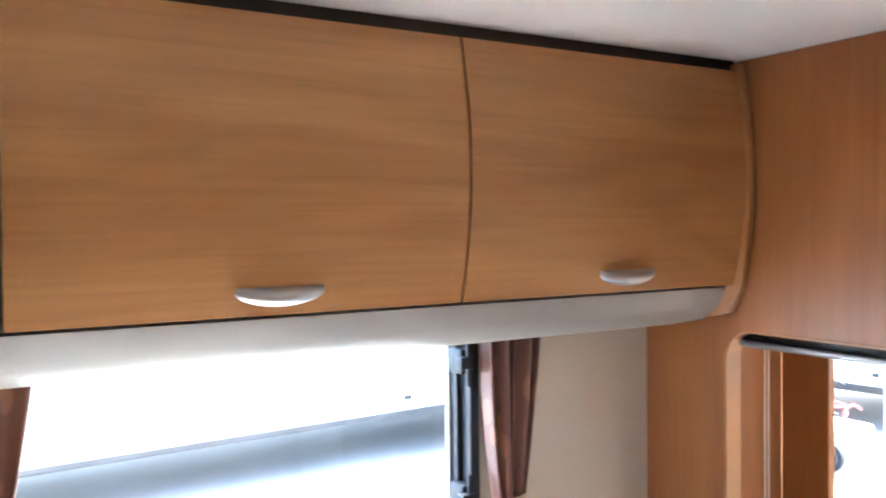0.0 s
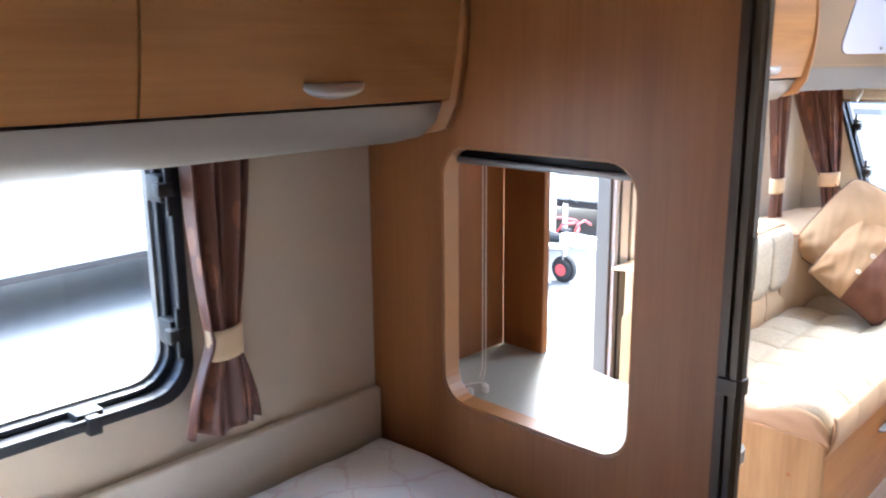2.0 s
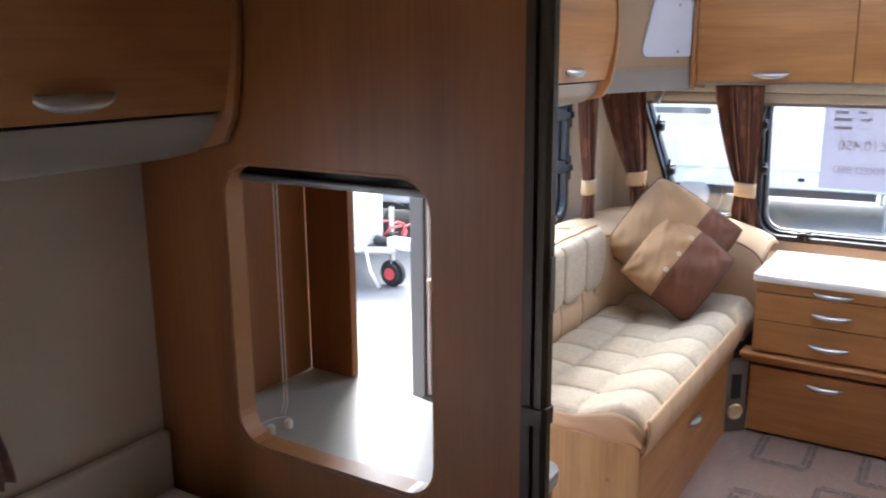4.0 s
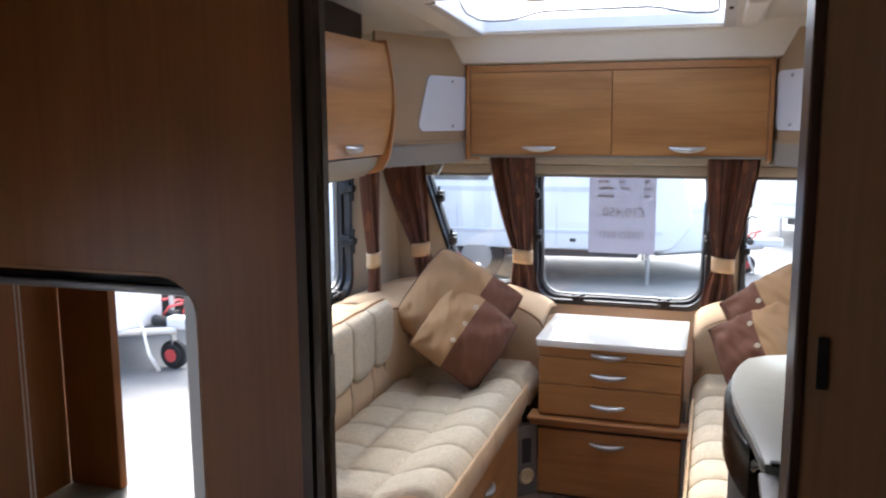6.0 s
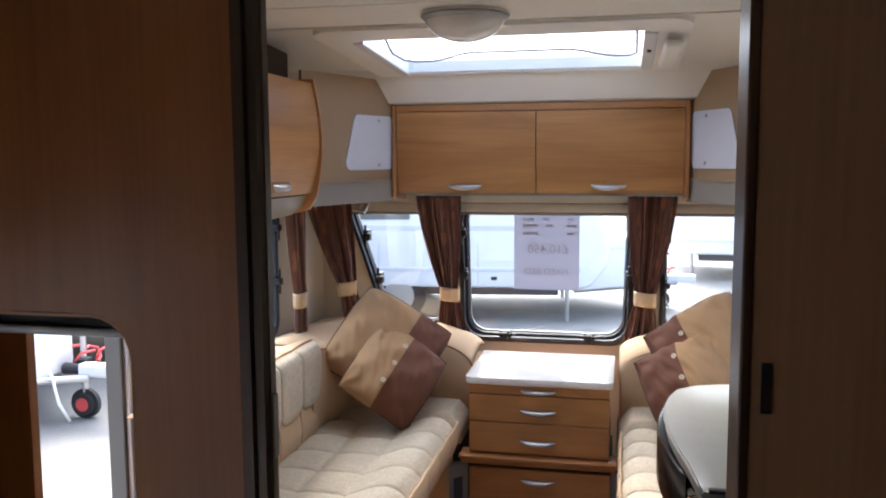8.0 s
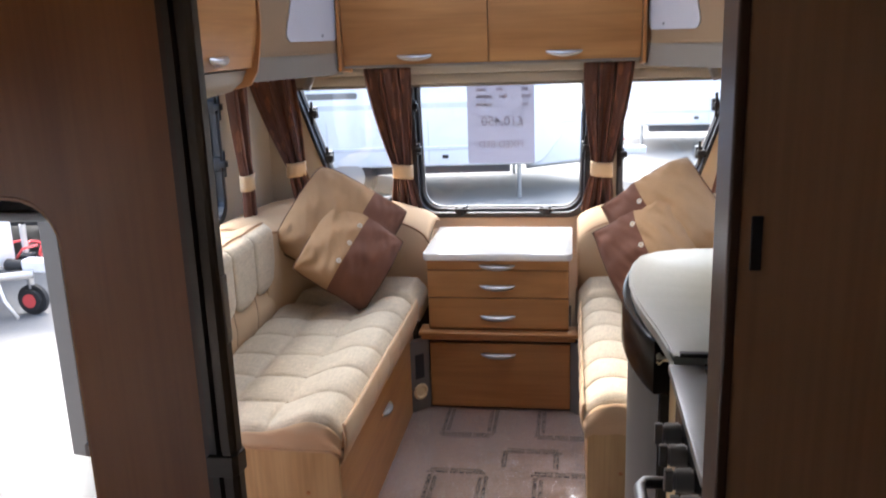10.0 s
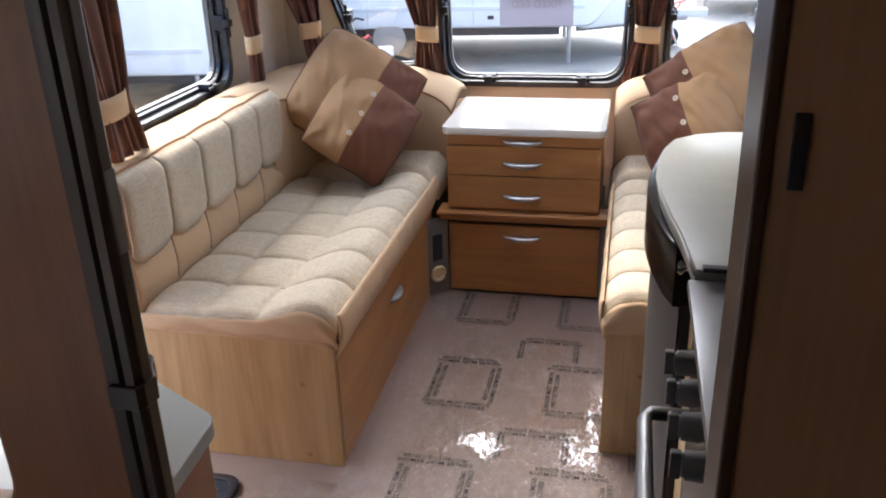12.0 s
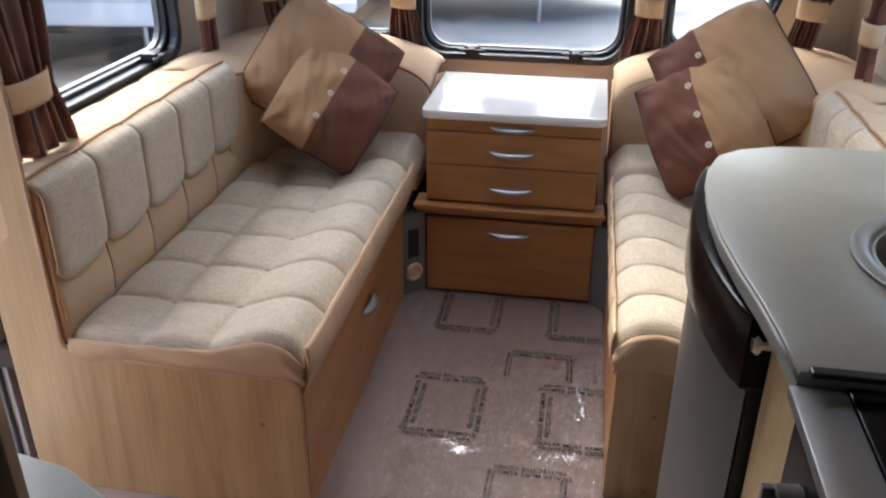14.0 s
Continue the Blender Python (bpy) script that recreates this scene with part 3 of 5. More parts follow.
def side_lockers(x0, xs, x1, mats, label, high=1.80):
    ob = thing("overhead_locker", ((x0 + x1) / 2, YL - 0.15, 1.35), label, "locker")
    prof = locker_profile(-0.02, z1=high)
    # carcass takes the shade colour that fills the slits between flaps
    part("carcass", slab("x", [(YL - 0.001, 1.345), *[(y, z) for y, z in prof], (YL - 0.001, high + 0.005)], x0, x1), gap_shade, ob, "carcass coloured dark as the shade behind the flaps")
    edges = [x0, *xs, x1]
    for a, b in zip(edges, edges[1:]):
        pr = locker_profile(z1=high)
        pb = locker_profile(-0.018, z1=high)
        d = part("door", slab("x", pr + pb[::-1], a + 0.0025, b - 0.0025), mats, ob, "bowed oak-effect flap", smooth=25)
        hx, hy, hz = (a + b) / 2 + 0.02, pr[1][0] - 0.004, pr[0][1] + 0.035
        bow_handle((hx, hy, hz), (1, 0, 0), (0, -1, 0), 0.135, d)
    for xe in (x0, x1):
        s = 0.012 if xe == x0 else 0
        pe = [(y - 0.009, z) for y, z in locker_profile(0, 1.30, high + 0.015)]
        pe = [(YL - 0.20, 1.277), (YL - 0.235, 1.283)] + [(pe[0][0] + 0.02, 1.292)] + pe[1:]
        part("end_panel", slab("x", [(YL - 0.002, 1.277), *pe, (YL - 0.002, high + 0.018)], xe - 0.006 + s, xe + 0.010 + s, bevel=0.003), wood_edge, ob, "oak-effect end panel", smooth=25)
    low = [(YL - 0.002, 1.252), (YL - 0.11, 1.252), (YL - 0.20, 1.272), (YL - 0.243, 1.305), (YL - 0.262, 1.345), (YL - 0.002, 1.345)]
    part("pelmet", slab("x", low, x0 + 0.023, x1 - 0.007), pelmet_mat, ob, "grey-beige lower pelmet", smooth=60)
    return ob


side_lockers(-1.45, [-0.44, 0.245, 0.941], 1.625, wood_door, "oak-effect overhead lockers with bowed flaps over the bed")
side_lockers(2.14, [2.82], 3.50, wood_door, "oak-effect overhead lockers above the sofa", 1.748)
# no board here: this dark sheet paints the shade under the curved ceiling
structure("trim", box(2.14, 3.52, YL - 0.190, YL - 0.186, 1.740, 1.875), gap_shade, "dark board put in for the shade above the sofa lockers")

# ---- partition with the hatch ----
HATCH = rounded(rect(0.905, 1.385, 0.672, 1.252), 0.065)
pt = thing("partition", (XP, 1.2, 0), "upright oak-effect partition with a rounded hatch", "partition", kind="structure")
part("board", slab("x", rect(0.724, YL, 0, TOP), XP, XP + 0.028, [HATCH], bevel=0.003), wood_panel, pt)
part("hatch_lining", slab("x", rounded(rect(0.902, 1.388, 0.669, 1.255), 0.066), XP + 0.004, XP + 0.05, [rounded(rect(0.909, 1.381, 0.676, 1.248), 0.062)]), wood_edge, pt, "oak edging round the hatch")
hb = thing("hatch_blind", (XP + 0.055, 1.15, 1.24), "dark blind roll with white cords above the hatch", "blind")
part("roll", box(XP + 0.03, XP + 0.07, 0.92, 1.37, 1.226, 1.262, 0.008), black_gloss, hb, smooth=30)
part("rail", box(XP + 0.026, XP + 0.05, 0.93, 1.365, 1.214, 1.228, 0.004), steel, hb, "silver bottom rail", smooth=30)
for y in (1.392, 1.402):
    part("cord", tube([(1.80, y, 1.235), (1.803, y + 0.003, 1.0), (1.80, y, 0.70), (1.80, y + 0.01, 0.668)], 0.0014, 5), white_plastic, hb)
part("cord_loop", tube([(1.80 + 0.05 * math.cos(a), 1.43 + 0.035 * math.sin(a), 0.6345) for a in [i * 0.45 for i in range(10)]], 0.0014, 5), white_plastic, hb)
for x, y in ((1.806, 1.398), (1.762, 1.41)):
    part("cord_end", cyl((x, y, 0.6331), (x, y, 0.655), 0.009, bevel=0.003), white_plastic, hb, "white cord button", smooth=30)

sc = thing("shelf_cabinet", (1.9, 1.3, 0), "low cabinet behind the partition with a pale laminate top", "cabinet")
TOPS = rounded([(XP + 0.03, 0.785), (1.955, 0.80), (2.05, 0.97), (2.145, 1.46), (2.145, YL - 0.02), (XP + 0.03, YL - 0.02)], [0, 0.04, 0.05, 0.05, 0, 0])
part("top", slab("z", TOPS, 0.603, 0.633, bevel=0.003), worktop_mat, sc, "pale laminate top")
part("body", slab("z", [(XP + 0.03, 0.80), (1.945, 0.815), (2.035, 0.975), (2.13, 1.46), (2.13, YL - 0.02), (XP + 0.03, YL - 0.02)], 0.0, 0.603), wood_panel, sc)
part("end_board", box(2.118, 2.144, 1.46, YL - 0.021, 0.634, 1.26, 0.002), wood_panel, sc, "upright oak-effect end board")
part("back_board", box(XP + 0.05, 2.117, YL - 0.02, YL - 0.004, 0.634, 1.26), wood_panel, sc)

# folded door post at the partition's end
fp = thing("folding_door", (1.68, 0.7004, 0), "dark bronze folding door, pushed back against the partition", "door")
SECT = [(XP - 0.012, 0.7247), (XP - 0.012, 0.7155), (XP - 0.004, 0.7129), (XP - 0.004, 0.7096), (XP - 0.014, 0.7063), (XP - 0.014, 0.6958), (XP - 0.006, 0.6925), (XP - 0.004, 0.6899), (XP + 0.010, 0.6886), (XP + 0.016, 0.6925), (XP + 0.024, 0.6990), (XP + 0.048, 0.7140), (XP + 0.052, 0.7200), (XP + 0.052, 0.7236)]
part("stack", slab("z", SECT, 0.02, TOP - 0.02), dark_post, fp, smooth=25)
part("fold", box(XP - 0.010, XP - 0.001, 0.7253, 0.7326, 0.02, TOP - 0.02), wood_jamb, fp)
part("strap", slab("z", [(XP - 0.019, 0.7273), (XP - 0.019, 0.6925), (XP - 0.009, 0.6873), (XP + 0.012, 0.6853), (XP + 0.026, 0.6960), (XP + 0.053, 0.7115), (XP + 0.057, 0.7190), (XP + 0.057, 0.7273)], 0.876, 0.906, bevel=0.002), dark_post, fp, "dark strap round the post")
part("latch_plate", box(XP - 0.006, XP + 0.012, 0.6866, 0.6893, 1.06, 1.15, 0.002), grey_plastic, fp, "grey latch plate")
for z in (1.075, 1.11):
    part("latch_slot", box(XP - 0.001, XP + 0.008, 0.6896, 0.6907, z, z + 0.025), black_rubber, fp)

# ---- washroom side on the right of the gangway ----
wr = thing("washroom_wall", (1.6, -0.2, 0), "pale oak-effect washroom front with a dark jamb", "partition", kind="structure")
part("panel", box(1.56, 1.60, YR, 0.077, 0, TOP), wood_lining, wr, "plain upright panel")
part("jamb", box(1.557, 1.645, 0.0775, 0.090, 0, TOP, 0.003), wood_jamb, wr, "dark-stained door jamb")
part("jamb", box(1.602, 1.645, YR, 0.077, 0, TOP), wood_jamb, wr)
part("strike_plate", box(1.5565, 1.5605, 0.055, 0.0665, 1.186, 1.244, 0.001), black_rubber, wr, "black strike plate")

# added out of view: dark wall that lowers bounced light on the partition
structure("wall_wardrobe", box(XB, 1.559, -0.40, -0.36, 0, TOP - 0.001), wood_panel, "unseen oak-effect wall added to cut bounced light in the gangway")

# ---- bed corner ----
bed = thing("bed", (0.4, 1.1, 0), "made bed with a white quilted cover", "bed")
part("base", box(XB + 0.01, XP - 0.003, 0.62, YL - 0.002, 0, 0.36), wood_pale_x, bed, "pale oak bed base")


def bed_top(u, v):
    x, y = XB + 0.02 + u * (XP - 0.012 - XB - 0.02), 0.60 + v * (YL - 0.04 - 0.60)
    d = min(v, 1 - v) * 0.93
    e = min((1 - u) * 3.1, u * 3.1)
    edge = min(1, d / 0.05, e / 0.05)
    z = 0.518 + 0.028 * math.sqrt(max(0, edge)) + 0.010 * noise.noise((x * 4, y * 5, 0)) + groove(x * 4 + y * 2, 1, 0.009) + groove(x * 4 - y * 2, 1, 0.009)
    return (x, y, z)


part("mattress", box(XB + 0.02, XP - 0.012, 0.60, YL - 0.042, 0.361, 0.512, 0.03, 3), bedding, bed, smooth=30)
part("cover", sheet(bed_top, 120, 50, 0.012), bedding, bed, "white quilted cover", smooth=0)
ld = thing("padded_ledge", (0.2, YL - 0.05, 0.36), "cream padded ledge along the wall beside the bed", "ledge")
part("pad", box(XB + 0.01, XP - 0.003, YL - 0.030, YL - 0.003, 0.361, 0.648, 0.008, 3), headrest, ld, smooth=30)


# ---- curtains ----
def curtain(top, band, foot, w_top, w_band, w_foot, along, out, folds, label, seed):
    """A tied curtain: gathered above, drawn together by the tieback, flaring below."""
    rnd = random.Random(seed)
    a, o = Vector(along), Vector(out)
    top, band, foot = Vector(top), Vector(band), Vector(foot)
    ph = [rnd.uniform(0, 6.3) for _ in range(4)]
    kb = (top.z - band.z) / (top.z - foot.z)
    ob = thing("curtain", tuple(foot), label, "curtain", "brown tied curtains")

    def f(u, v):
        if v < kb:
            s = v / kb
            c, w = top.lerp(band, s ** 1.25), w_top + (w_band - w_top) * (s ** 1.5)
        else:
            s = (v - kb) / (1 - kb)
            c, w = band.lerp(foot, s), w_band + (w_foot - w_band) * (1 - (1 - s) ** 1.6)
        q = u - 0.5
        depth = (0.013 + 0.006 * math.sin(7 * u + ph[0])) * math.sin(2 * math.pi * folds * u + ph[1] + 0.8 * math.sin(3 * v + ph[2]))
        depth += 0.010 * (1 - 4 * q * q)
        side = 0.010 * math.sin(2 * math.pi * folds * u * 0.5 + ph[3] + 2 * v)
        p = c + a * (q * w + side * (w / w_top)) + o * depth
        p.z = top.z + (foot.z - top.z) * v + 0.006 * math.sin(9 * u + ph[0]) * (v > 0.97)
        return p
    part("cloth", sheet(f, 64, 40, 0.0025), curtain_mat, ob, smooth=0)
    rr = w_band / 2 + 0.006

    def g(u, v):
        t = 2 * math.pi * u
        return band + a * (rr * math.cos(t)) + o * (0.004 + 0.028 * math.sin(t)) + Vector((0, 0, 0.030 - 0.062 * v + 0.004 * math.cos(t)))
    part("tieback", sheet(g, 32, 4, 0.003), tie_mat, ob, "gold satin tieback", smooth=0)
    return ob


L = "brown patterned satin curtain gathered in a gold tieback"
curtain((1.213, 1.578, 1.30), (1.190, 1.558, 0.893), (1.183, 1.558, 0.705), 0.16, 0.066, 0.165, (1, 0, 0), (0, -1, 0), 5, L, 1)
curtain((0.235, 1.548, 1.30), (0.20, 1.528, 0.893), (0.20, 1.528, 0.705), 0.14, 0.065, 0.13, (1, 0, 0), (0, -1, 0), 5, L, 2)
for k, m in enumerate((lambda y: y, lambda y: 2 * C - y)):
    s = 1 if k == 0 else -1
    curtain((2.865, m(1.525), 1.30), (2.848, m(1.50), 0.905), (2.853, m(1.485), 0.768), 0.25, 0.135, 0.185, (1, 0, 0), (0, -s, 0), 5, L, 3 + k)
    curtain((3.81, m(1.535), 1.30), (3.79, m(1.515), 0.908), (3.79, m(1.515), 0.745), 0.18, 0.075, 0.10, (1, 0, 0), (0, -s, 0), 5, L, 5 + k)
    curtain((4.20, m(1.535), 1.30), (4.15, m(1.43), 0.90), (4.16, m(1.40), 0.72), 0.20, 0.075, 0.09, (0.35, -0.94 * s, 0), (-0.94, -0.35 * s, 0), 6, L, 7 + k)
    d = 0.0 if k == 0 else 0.052
    curtain((4.275, m(1.045) + d * 1.5, 1.31), (4.275, m(0.985) + d, 0.868), (4.275, m(0.965) + d, 0.685), 0.205, 0.075, 0.135, (0, 1, 0), (-1, 0, 0), 6, L, 9 + k)

# ---- front end: blind cassette, lockers, corner boards ----
bc = thing("blind_cassette", (4.30, C, 1.24), "long beige blind cassette over the front windows", "blind")
part("upper_rail", box(4.305, XF - 0.001, YR + 0.04, YL - 0.04, 1.278, 1.325, 0.008), blind_mat, bc, smooth=30)
part("lower_rail", box(4.315, XF - 0.001, YR + 0.04, YL - 0.04, 1.236, 1.277, 0.008), blind_mat, bc, smooth=30)
part("pleats", box(4.328, XF - 0.014, YR + 0.05, YL - 0.05, 1.222, 1.2355, 0.003), pelmet_mat, bc)

FX = 4.03
fl = thing("front_locker", (4.2, 0.578, 1.32), "two-door oak-effect overhead locker across the front", "locker")
part("carcass", slab("y", [(FX + 0.022, 1.33), (XF - 0.002, 1.33), (XF - 0.002, 1.53), (4.08, 1.682), (FX + 0.022, 1.682)], 0.0, 1.155), wood_edge, fl, "oak-effect carcass")


def front_profile(off):
    return [(FX + off + 0.012 * (1 - math.sin(math.pi * (0.05 + 0.55 * (i / 10)))) + 0.018 * max(0, 0.3 - i / 10), 1.332 + 0.334 * i / 10) for i in range(11)]


for a, b in ((-0.008, 0.5735), (0.578, 1.160)):
    d = part("door", slab("y", front_profile(0) + front_profile(0.019)[::-1], a, b), wood_cross, fl, "slightly bowed oak-effect door", smooth=25)
    bow_handle((FX - 0.001, (a + b) / 2 + 0.0, 1.362), (0, 1, 0), (-1, 0, 0), 0.14, d)
for ye in (-0.026, 1.163):
    part("end_panel", slab("y", rounded([(FX - 0.018, 1.312), (FX + 0.16, 1.30), (FX + 0.19, 1.62), (FX + 0.10, 1.68), (FX - 0.006, 1.705)], 0.012), ye, ye + 0.015, bevel=0.003), wood_edge, fl, "oak end panel")
part("fascia", box(FX + 0.004, FX + 0.021, -0.01, 1.162, 1.669, 1.698, 0.002), wood_edge, fl)
part("underside", box(FX + 0.01, XF - 0.05, -0.008, 1.16, 1.322, 1.3295), pelmet_mat, fl)
for k, m in enumerate((lambda y: y, lambda y: 2 * C - y)):
    cb = thing("corner_board", (3.9, m(1.35), 1.3), "brown corner board with a frosted cover plate", "panel")
    A, B = Vector((3.512, m(1.375), 0)), Vector((4.06, m(1.178 if k == 0 else 1.088), 0))
    t = (B - A).normalized()
    nrm = Vector((-t.y, t.x, 0)) * (1 if k == 0 else -1)
    if nrm.x < 0:
        nrm = -nrm

    def diag(s0, s1, z0, z1, d0, d1, r=0.0, slant=0.0):
        pts = rounded([(s0, z0), (s1, z0), (s1, z1), (s0 + slant, z1)], r) if r else [(s0, z0), (s1, z0), (s1, z1), (s0 + slant, z1)]
        bm = slab("y", pts, d0, d1)
        for v in bm.verts:
            q = A + t * v.co.x + nrm * v.co.y
            v.co = Vector((q.x, q.y, v.co.z))
        return bm
    ln = (B - A).length
    part("board", diag(0, ln, 1.385, 1.80, 0.0, 0.012), corner_mat, cb)
    part("lower_band", diag(0.0, ln, 1.30, 1.384, -0.01, 0.012), pelmet_mat, cb, "grey-beige lower band")
    part("cap", diag(0.0, ln, 1.384, 1.392, -0.016, 0.0), corner_mat, cb)
    part("cover_plate", diag(ln - 0.35, ln - 0.02, 1.432, 1.652, -0.006, -0.0005, 0.03, 0.075), frosted, cb, "frosted grey cover plate")
    for z in (1.452, 1.632):
        q = A + t * (ln - 0.12) + nrm * -0.008
        part("screw", cyl((q.x, q.y, z), (q.x + nrm.x * 0.004, q.y + nrm.y * 0.004, z), 0.006), steel, cb)
    sp = thing("reading_lamp", (4.2, m(1.36), 1.25), "small silver reading spot lamp", "lamp", "reading lamps")
    part("stem", cyl((4.22, m(1.36), 1.30), (4.22, m(1.36), 1.278), 0.008), silver, sp)
    part("head", cyl((4.225, m(1.355), 1.282), (4.195, m(1.375), 1.236), 0.014, 0.018, bevel=0.003), silver, sp, "silver spot head", smooth=30)

# price sheet hung in the front window, read from outside
ps = thing("price_sheet", (4.39, 0.56, 1.05), "lilac price sheet facing out in the front window", "notice")
part("paper", box(4.396, 4.398, 0.415, 0.71, 0.878, 1.27), paper_mat, ps)


def lettering(name, body, size, m, mat, parent, extrude=0.0003):
    cu = bpy.data.curves.new(name, "FONT")
    cu.body, cu.size, cu.extrude, cu.align_x = body, size, extrude, "CENTER"
    cu.offset = size * 0.008
    cu.materials.append(mat)
    ob = new(name, cu)
    ob.parent = parent
    ob.matrix_parent_inverse = Matrix.Translation(-BASE[parent]) if parent in BASE else Matrix.Identity(4)
    ob.matrix_basis = m
    return ob


MIRROR = Matrix(((0, 0, 1, 0), (1, 0, 0, 0), (0, 1, 0, 0), (0, 0, 0, 1)))
lettering("price", "£10,450", 0.058, Matrix.Translation((4.3945, 0.555, 1.045)) @ MIRROR, paper_ink, ps)
lettering("writing", "FIXED BED", 0.042, Matrix.Translation((4.3945, 0.562, 0.948)) @ MIRROR, paper_ink, ps)
for z, spans in ((1.225, ((0.47, 0.52), (0.55, 0.60))), (1.195, ((0.44, 0.47), (0.55, 0.58), (0.62, 0.67))), (1.165, ((0.43, 0.47), (0.53, 0.57), (0.60, 0.67))), (1.13, ((0.44, 0.47), (0.60, 0.67)))):
    for a, b in spans:
        part("print_bar", box(4.394, 4.3955, a, b, z, z + 0.012), paper_ink, ps)

# ---- chest of drawers ----
ch = thing("chest_of_drawers", (3.93, 0.53, 0), "oak-effect front chest of drawers with a white top", "chest")
part("top", slab("z", rounded(rect(3.703, 4.165, 0.248, 0.812), [0.03, 0.005, 0.005, 0.03]), 0.612, 0.640, bevel=0.005), tabletop_mat, ch, "white laminate top with rounded corners", smooth=30)
part("body", box(3.742, 4.165, 0.262, 0.798, 0.30, 0.6115), wood_edge, ch)
for i, (z0, z1, hz) in enumerate(((0.572, 0.609, 0.588), (0.462, 0.569, 0.508), (0.340, 0.459, 0.387))):
    d = part("drawer", box(3.726, 3.7415, 0.262, 0.798, z0, z1, 0.002), wood_cross, ch, "oak-effect drawer front")
    bow_handle((3.725, 0.53, hz), (0, 1, 0), (-1, 0, 0), 0.135, d, 0.018)
part("ledge", box(3.70, 3.80, 0.225, 0.838, 0.312, 0.328, 0.005, 3), wood_edge, ch, "rounded oak ledge", smooth=30)
part("ledge_under", box(3.712, 3.80, 0.235, 0.83, 0.292, 0.311, 0.004), wood_edge, ch)
part("plinth", box(3.742, 4.165, 0.253, 0.802, 0.0, 0.291), gap_shade, ch)
d = part("base_drawer", box(3.726, 3.7415, 0.256, 0.799, 0.010, 0.276, 0.003), wood_cross, ch, "deep oak-effect base drawer")
bow_handle((3.725, 0.53, 0.232), (0, 1, 0), (-1, 0, 0), 0.135, d, 0.018)
for k, m in enumerate((lambda y: y, lambda y: 2 * C - y)):
    so = thing("socket_panel", (3.71, m(0.835), 0), "grey angled panel with outlets beside the chest", "outlet panel")
    pts = [(3.732, m(0.804)), (3.665, m(0.872)), (3.70, m(0.885)), (3.76, m(0.815))]
    part("plate", slab("z", pts, 0.001, 0.29), grey_plastic, so)
    if k == 0:
        t = Vector((-0.067, 0.068, 0)).normalized()
        n0 = Vector((-0.068, -0.067, 0)).normalized()
        c0 = Vector((3.698, 0.838, 0.082))
        ring = [c0 + n0 * 0.004 + t * (0.026 * math.cos(a)) + Vector((0, 0, 0.026 * math.sin(a))) for a in [i * math.pi / 12 for i in range(24)]]
        part("ring", tube(ring, 0.007, closed=True), cream_plastic, so, "cream outlet ring", smooth=0)
        part("hole", cyl(c0 + n0 * 0.0005, c0 + n0 * 0.003, 0.024), cream_plastic, so)
        q = c0 + Vector((0, 0, 0.105))
        bmq = bmesh.new()
        vs = [bmq.verts.new(q + n0 * 0.003 + t * a + Vector((0, 0, b))) for a, b in ((-0.02, -0.05), (0.02, -0.05), (0.02, 0.05), (-0.02, 0.05))]
        ex = bmesh.ops.extrude_face_region(bmq, geom=[bmq.faces.new(vs)])
        bmesh.ops.translate(bmq, verts=[g for g in ex["geom"] if isinstance(g, bmesh.types.BMVert)], vec=-n0 * 0.004)
        part("switch_plate", bmq, black_rubber, so, "dark switch plate")


# ---- sofas ----
def seat_top(x0, x1, y0, y1, nx, m, zb=0.437, roll=0.036):
    """Quilted seat between x0 and x1; y0 is the front, y1 the back. Three rows of channels with a raised front roll."""
    rows = [0.0, 0.40, 0.70, 1.0]

    def f(u, v):
        x, yy = x0 + u * (x1 - x0), y0 + v * (y1 - y0)
        k = next(i for i in range(3) if v <= rows[i + 1] + 1e-9)
        s = (v - rows[k]) / (rows[k + 1] - rows[k])
        z = zb + roll * math.exp(-((v - 0.16) / 0.17) ** 2)
        cross = 1 - (1 - abs(math.sin(math.pi * nx * u)) ** 0.33)
        row = abs(math.sin(math.pi * s)) ** 0.35 if 0 < k else (abs(math.sin(math.pi * (0.5 + 0.5 * s))) ** 0.35 if s > 0 else 1)
        z += 0.026 * (min(cross, 1) * row - 1)
        e = min(u, 1 - u) * (x1 - x0)
        z -= 0.022 * max(0, 1 - e / 0.03) ** 2
        z -= 0.030 * max(0, 1 - v * (y1 - y0) / 0.05) ** 2
        z += 0.003 * noise.noise((x * 9, yy * 9, 0.5))
        return (x, m(yy), z)
    return f


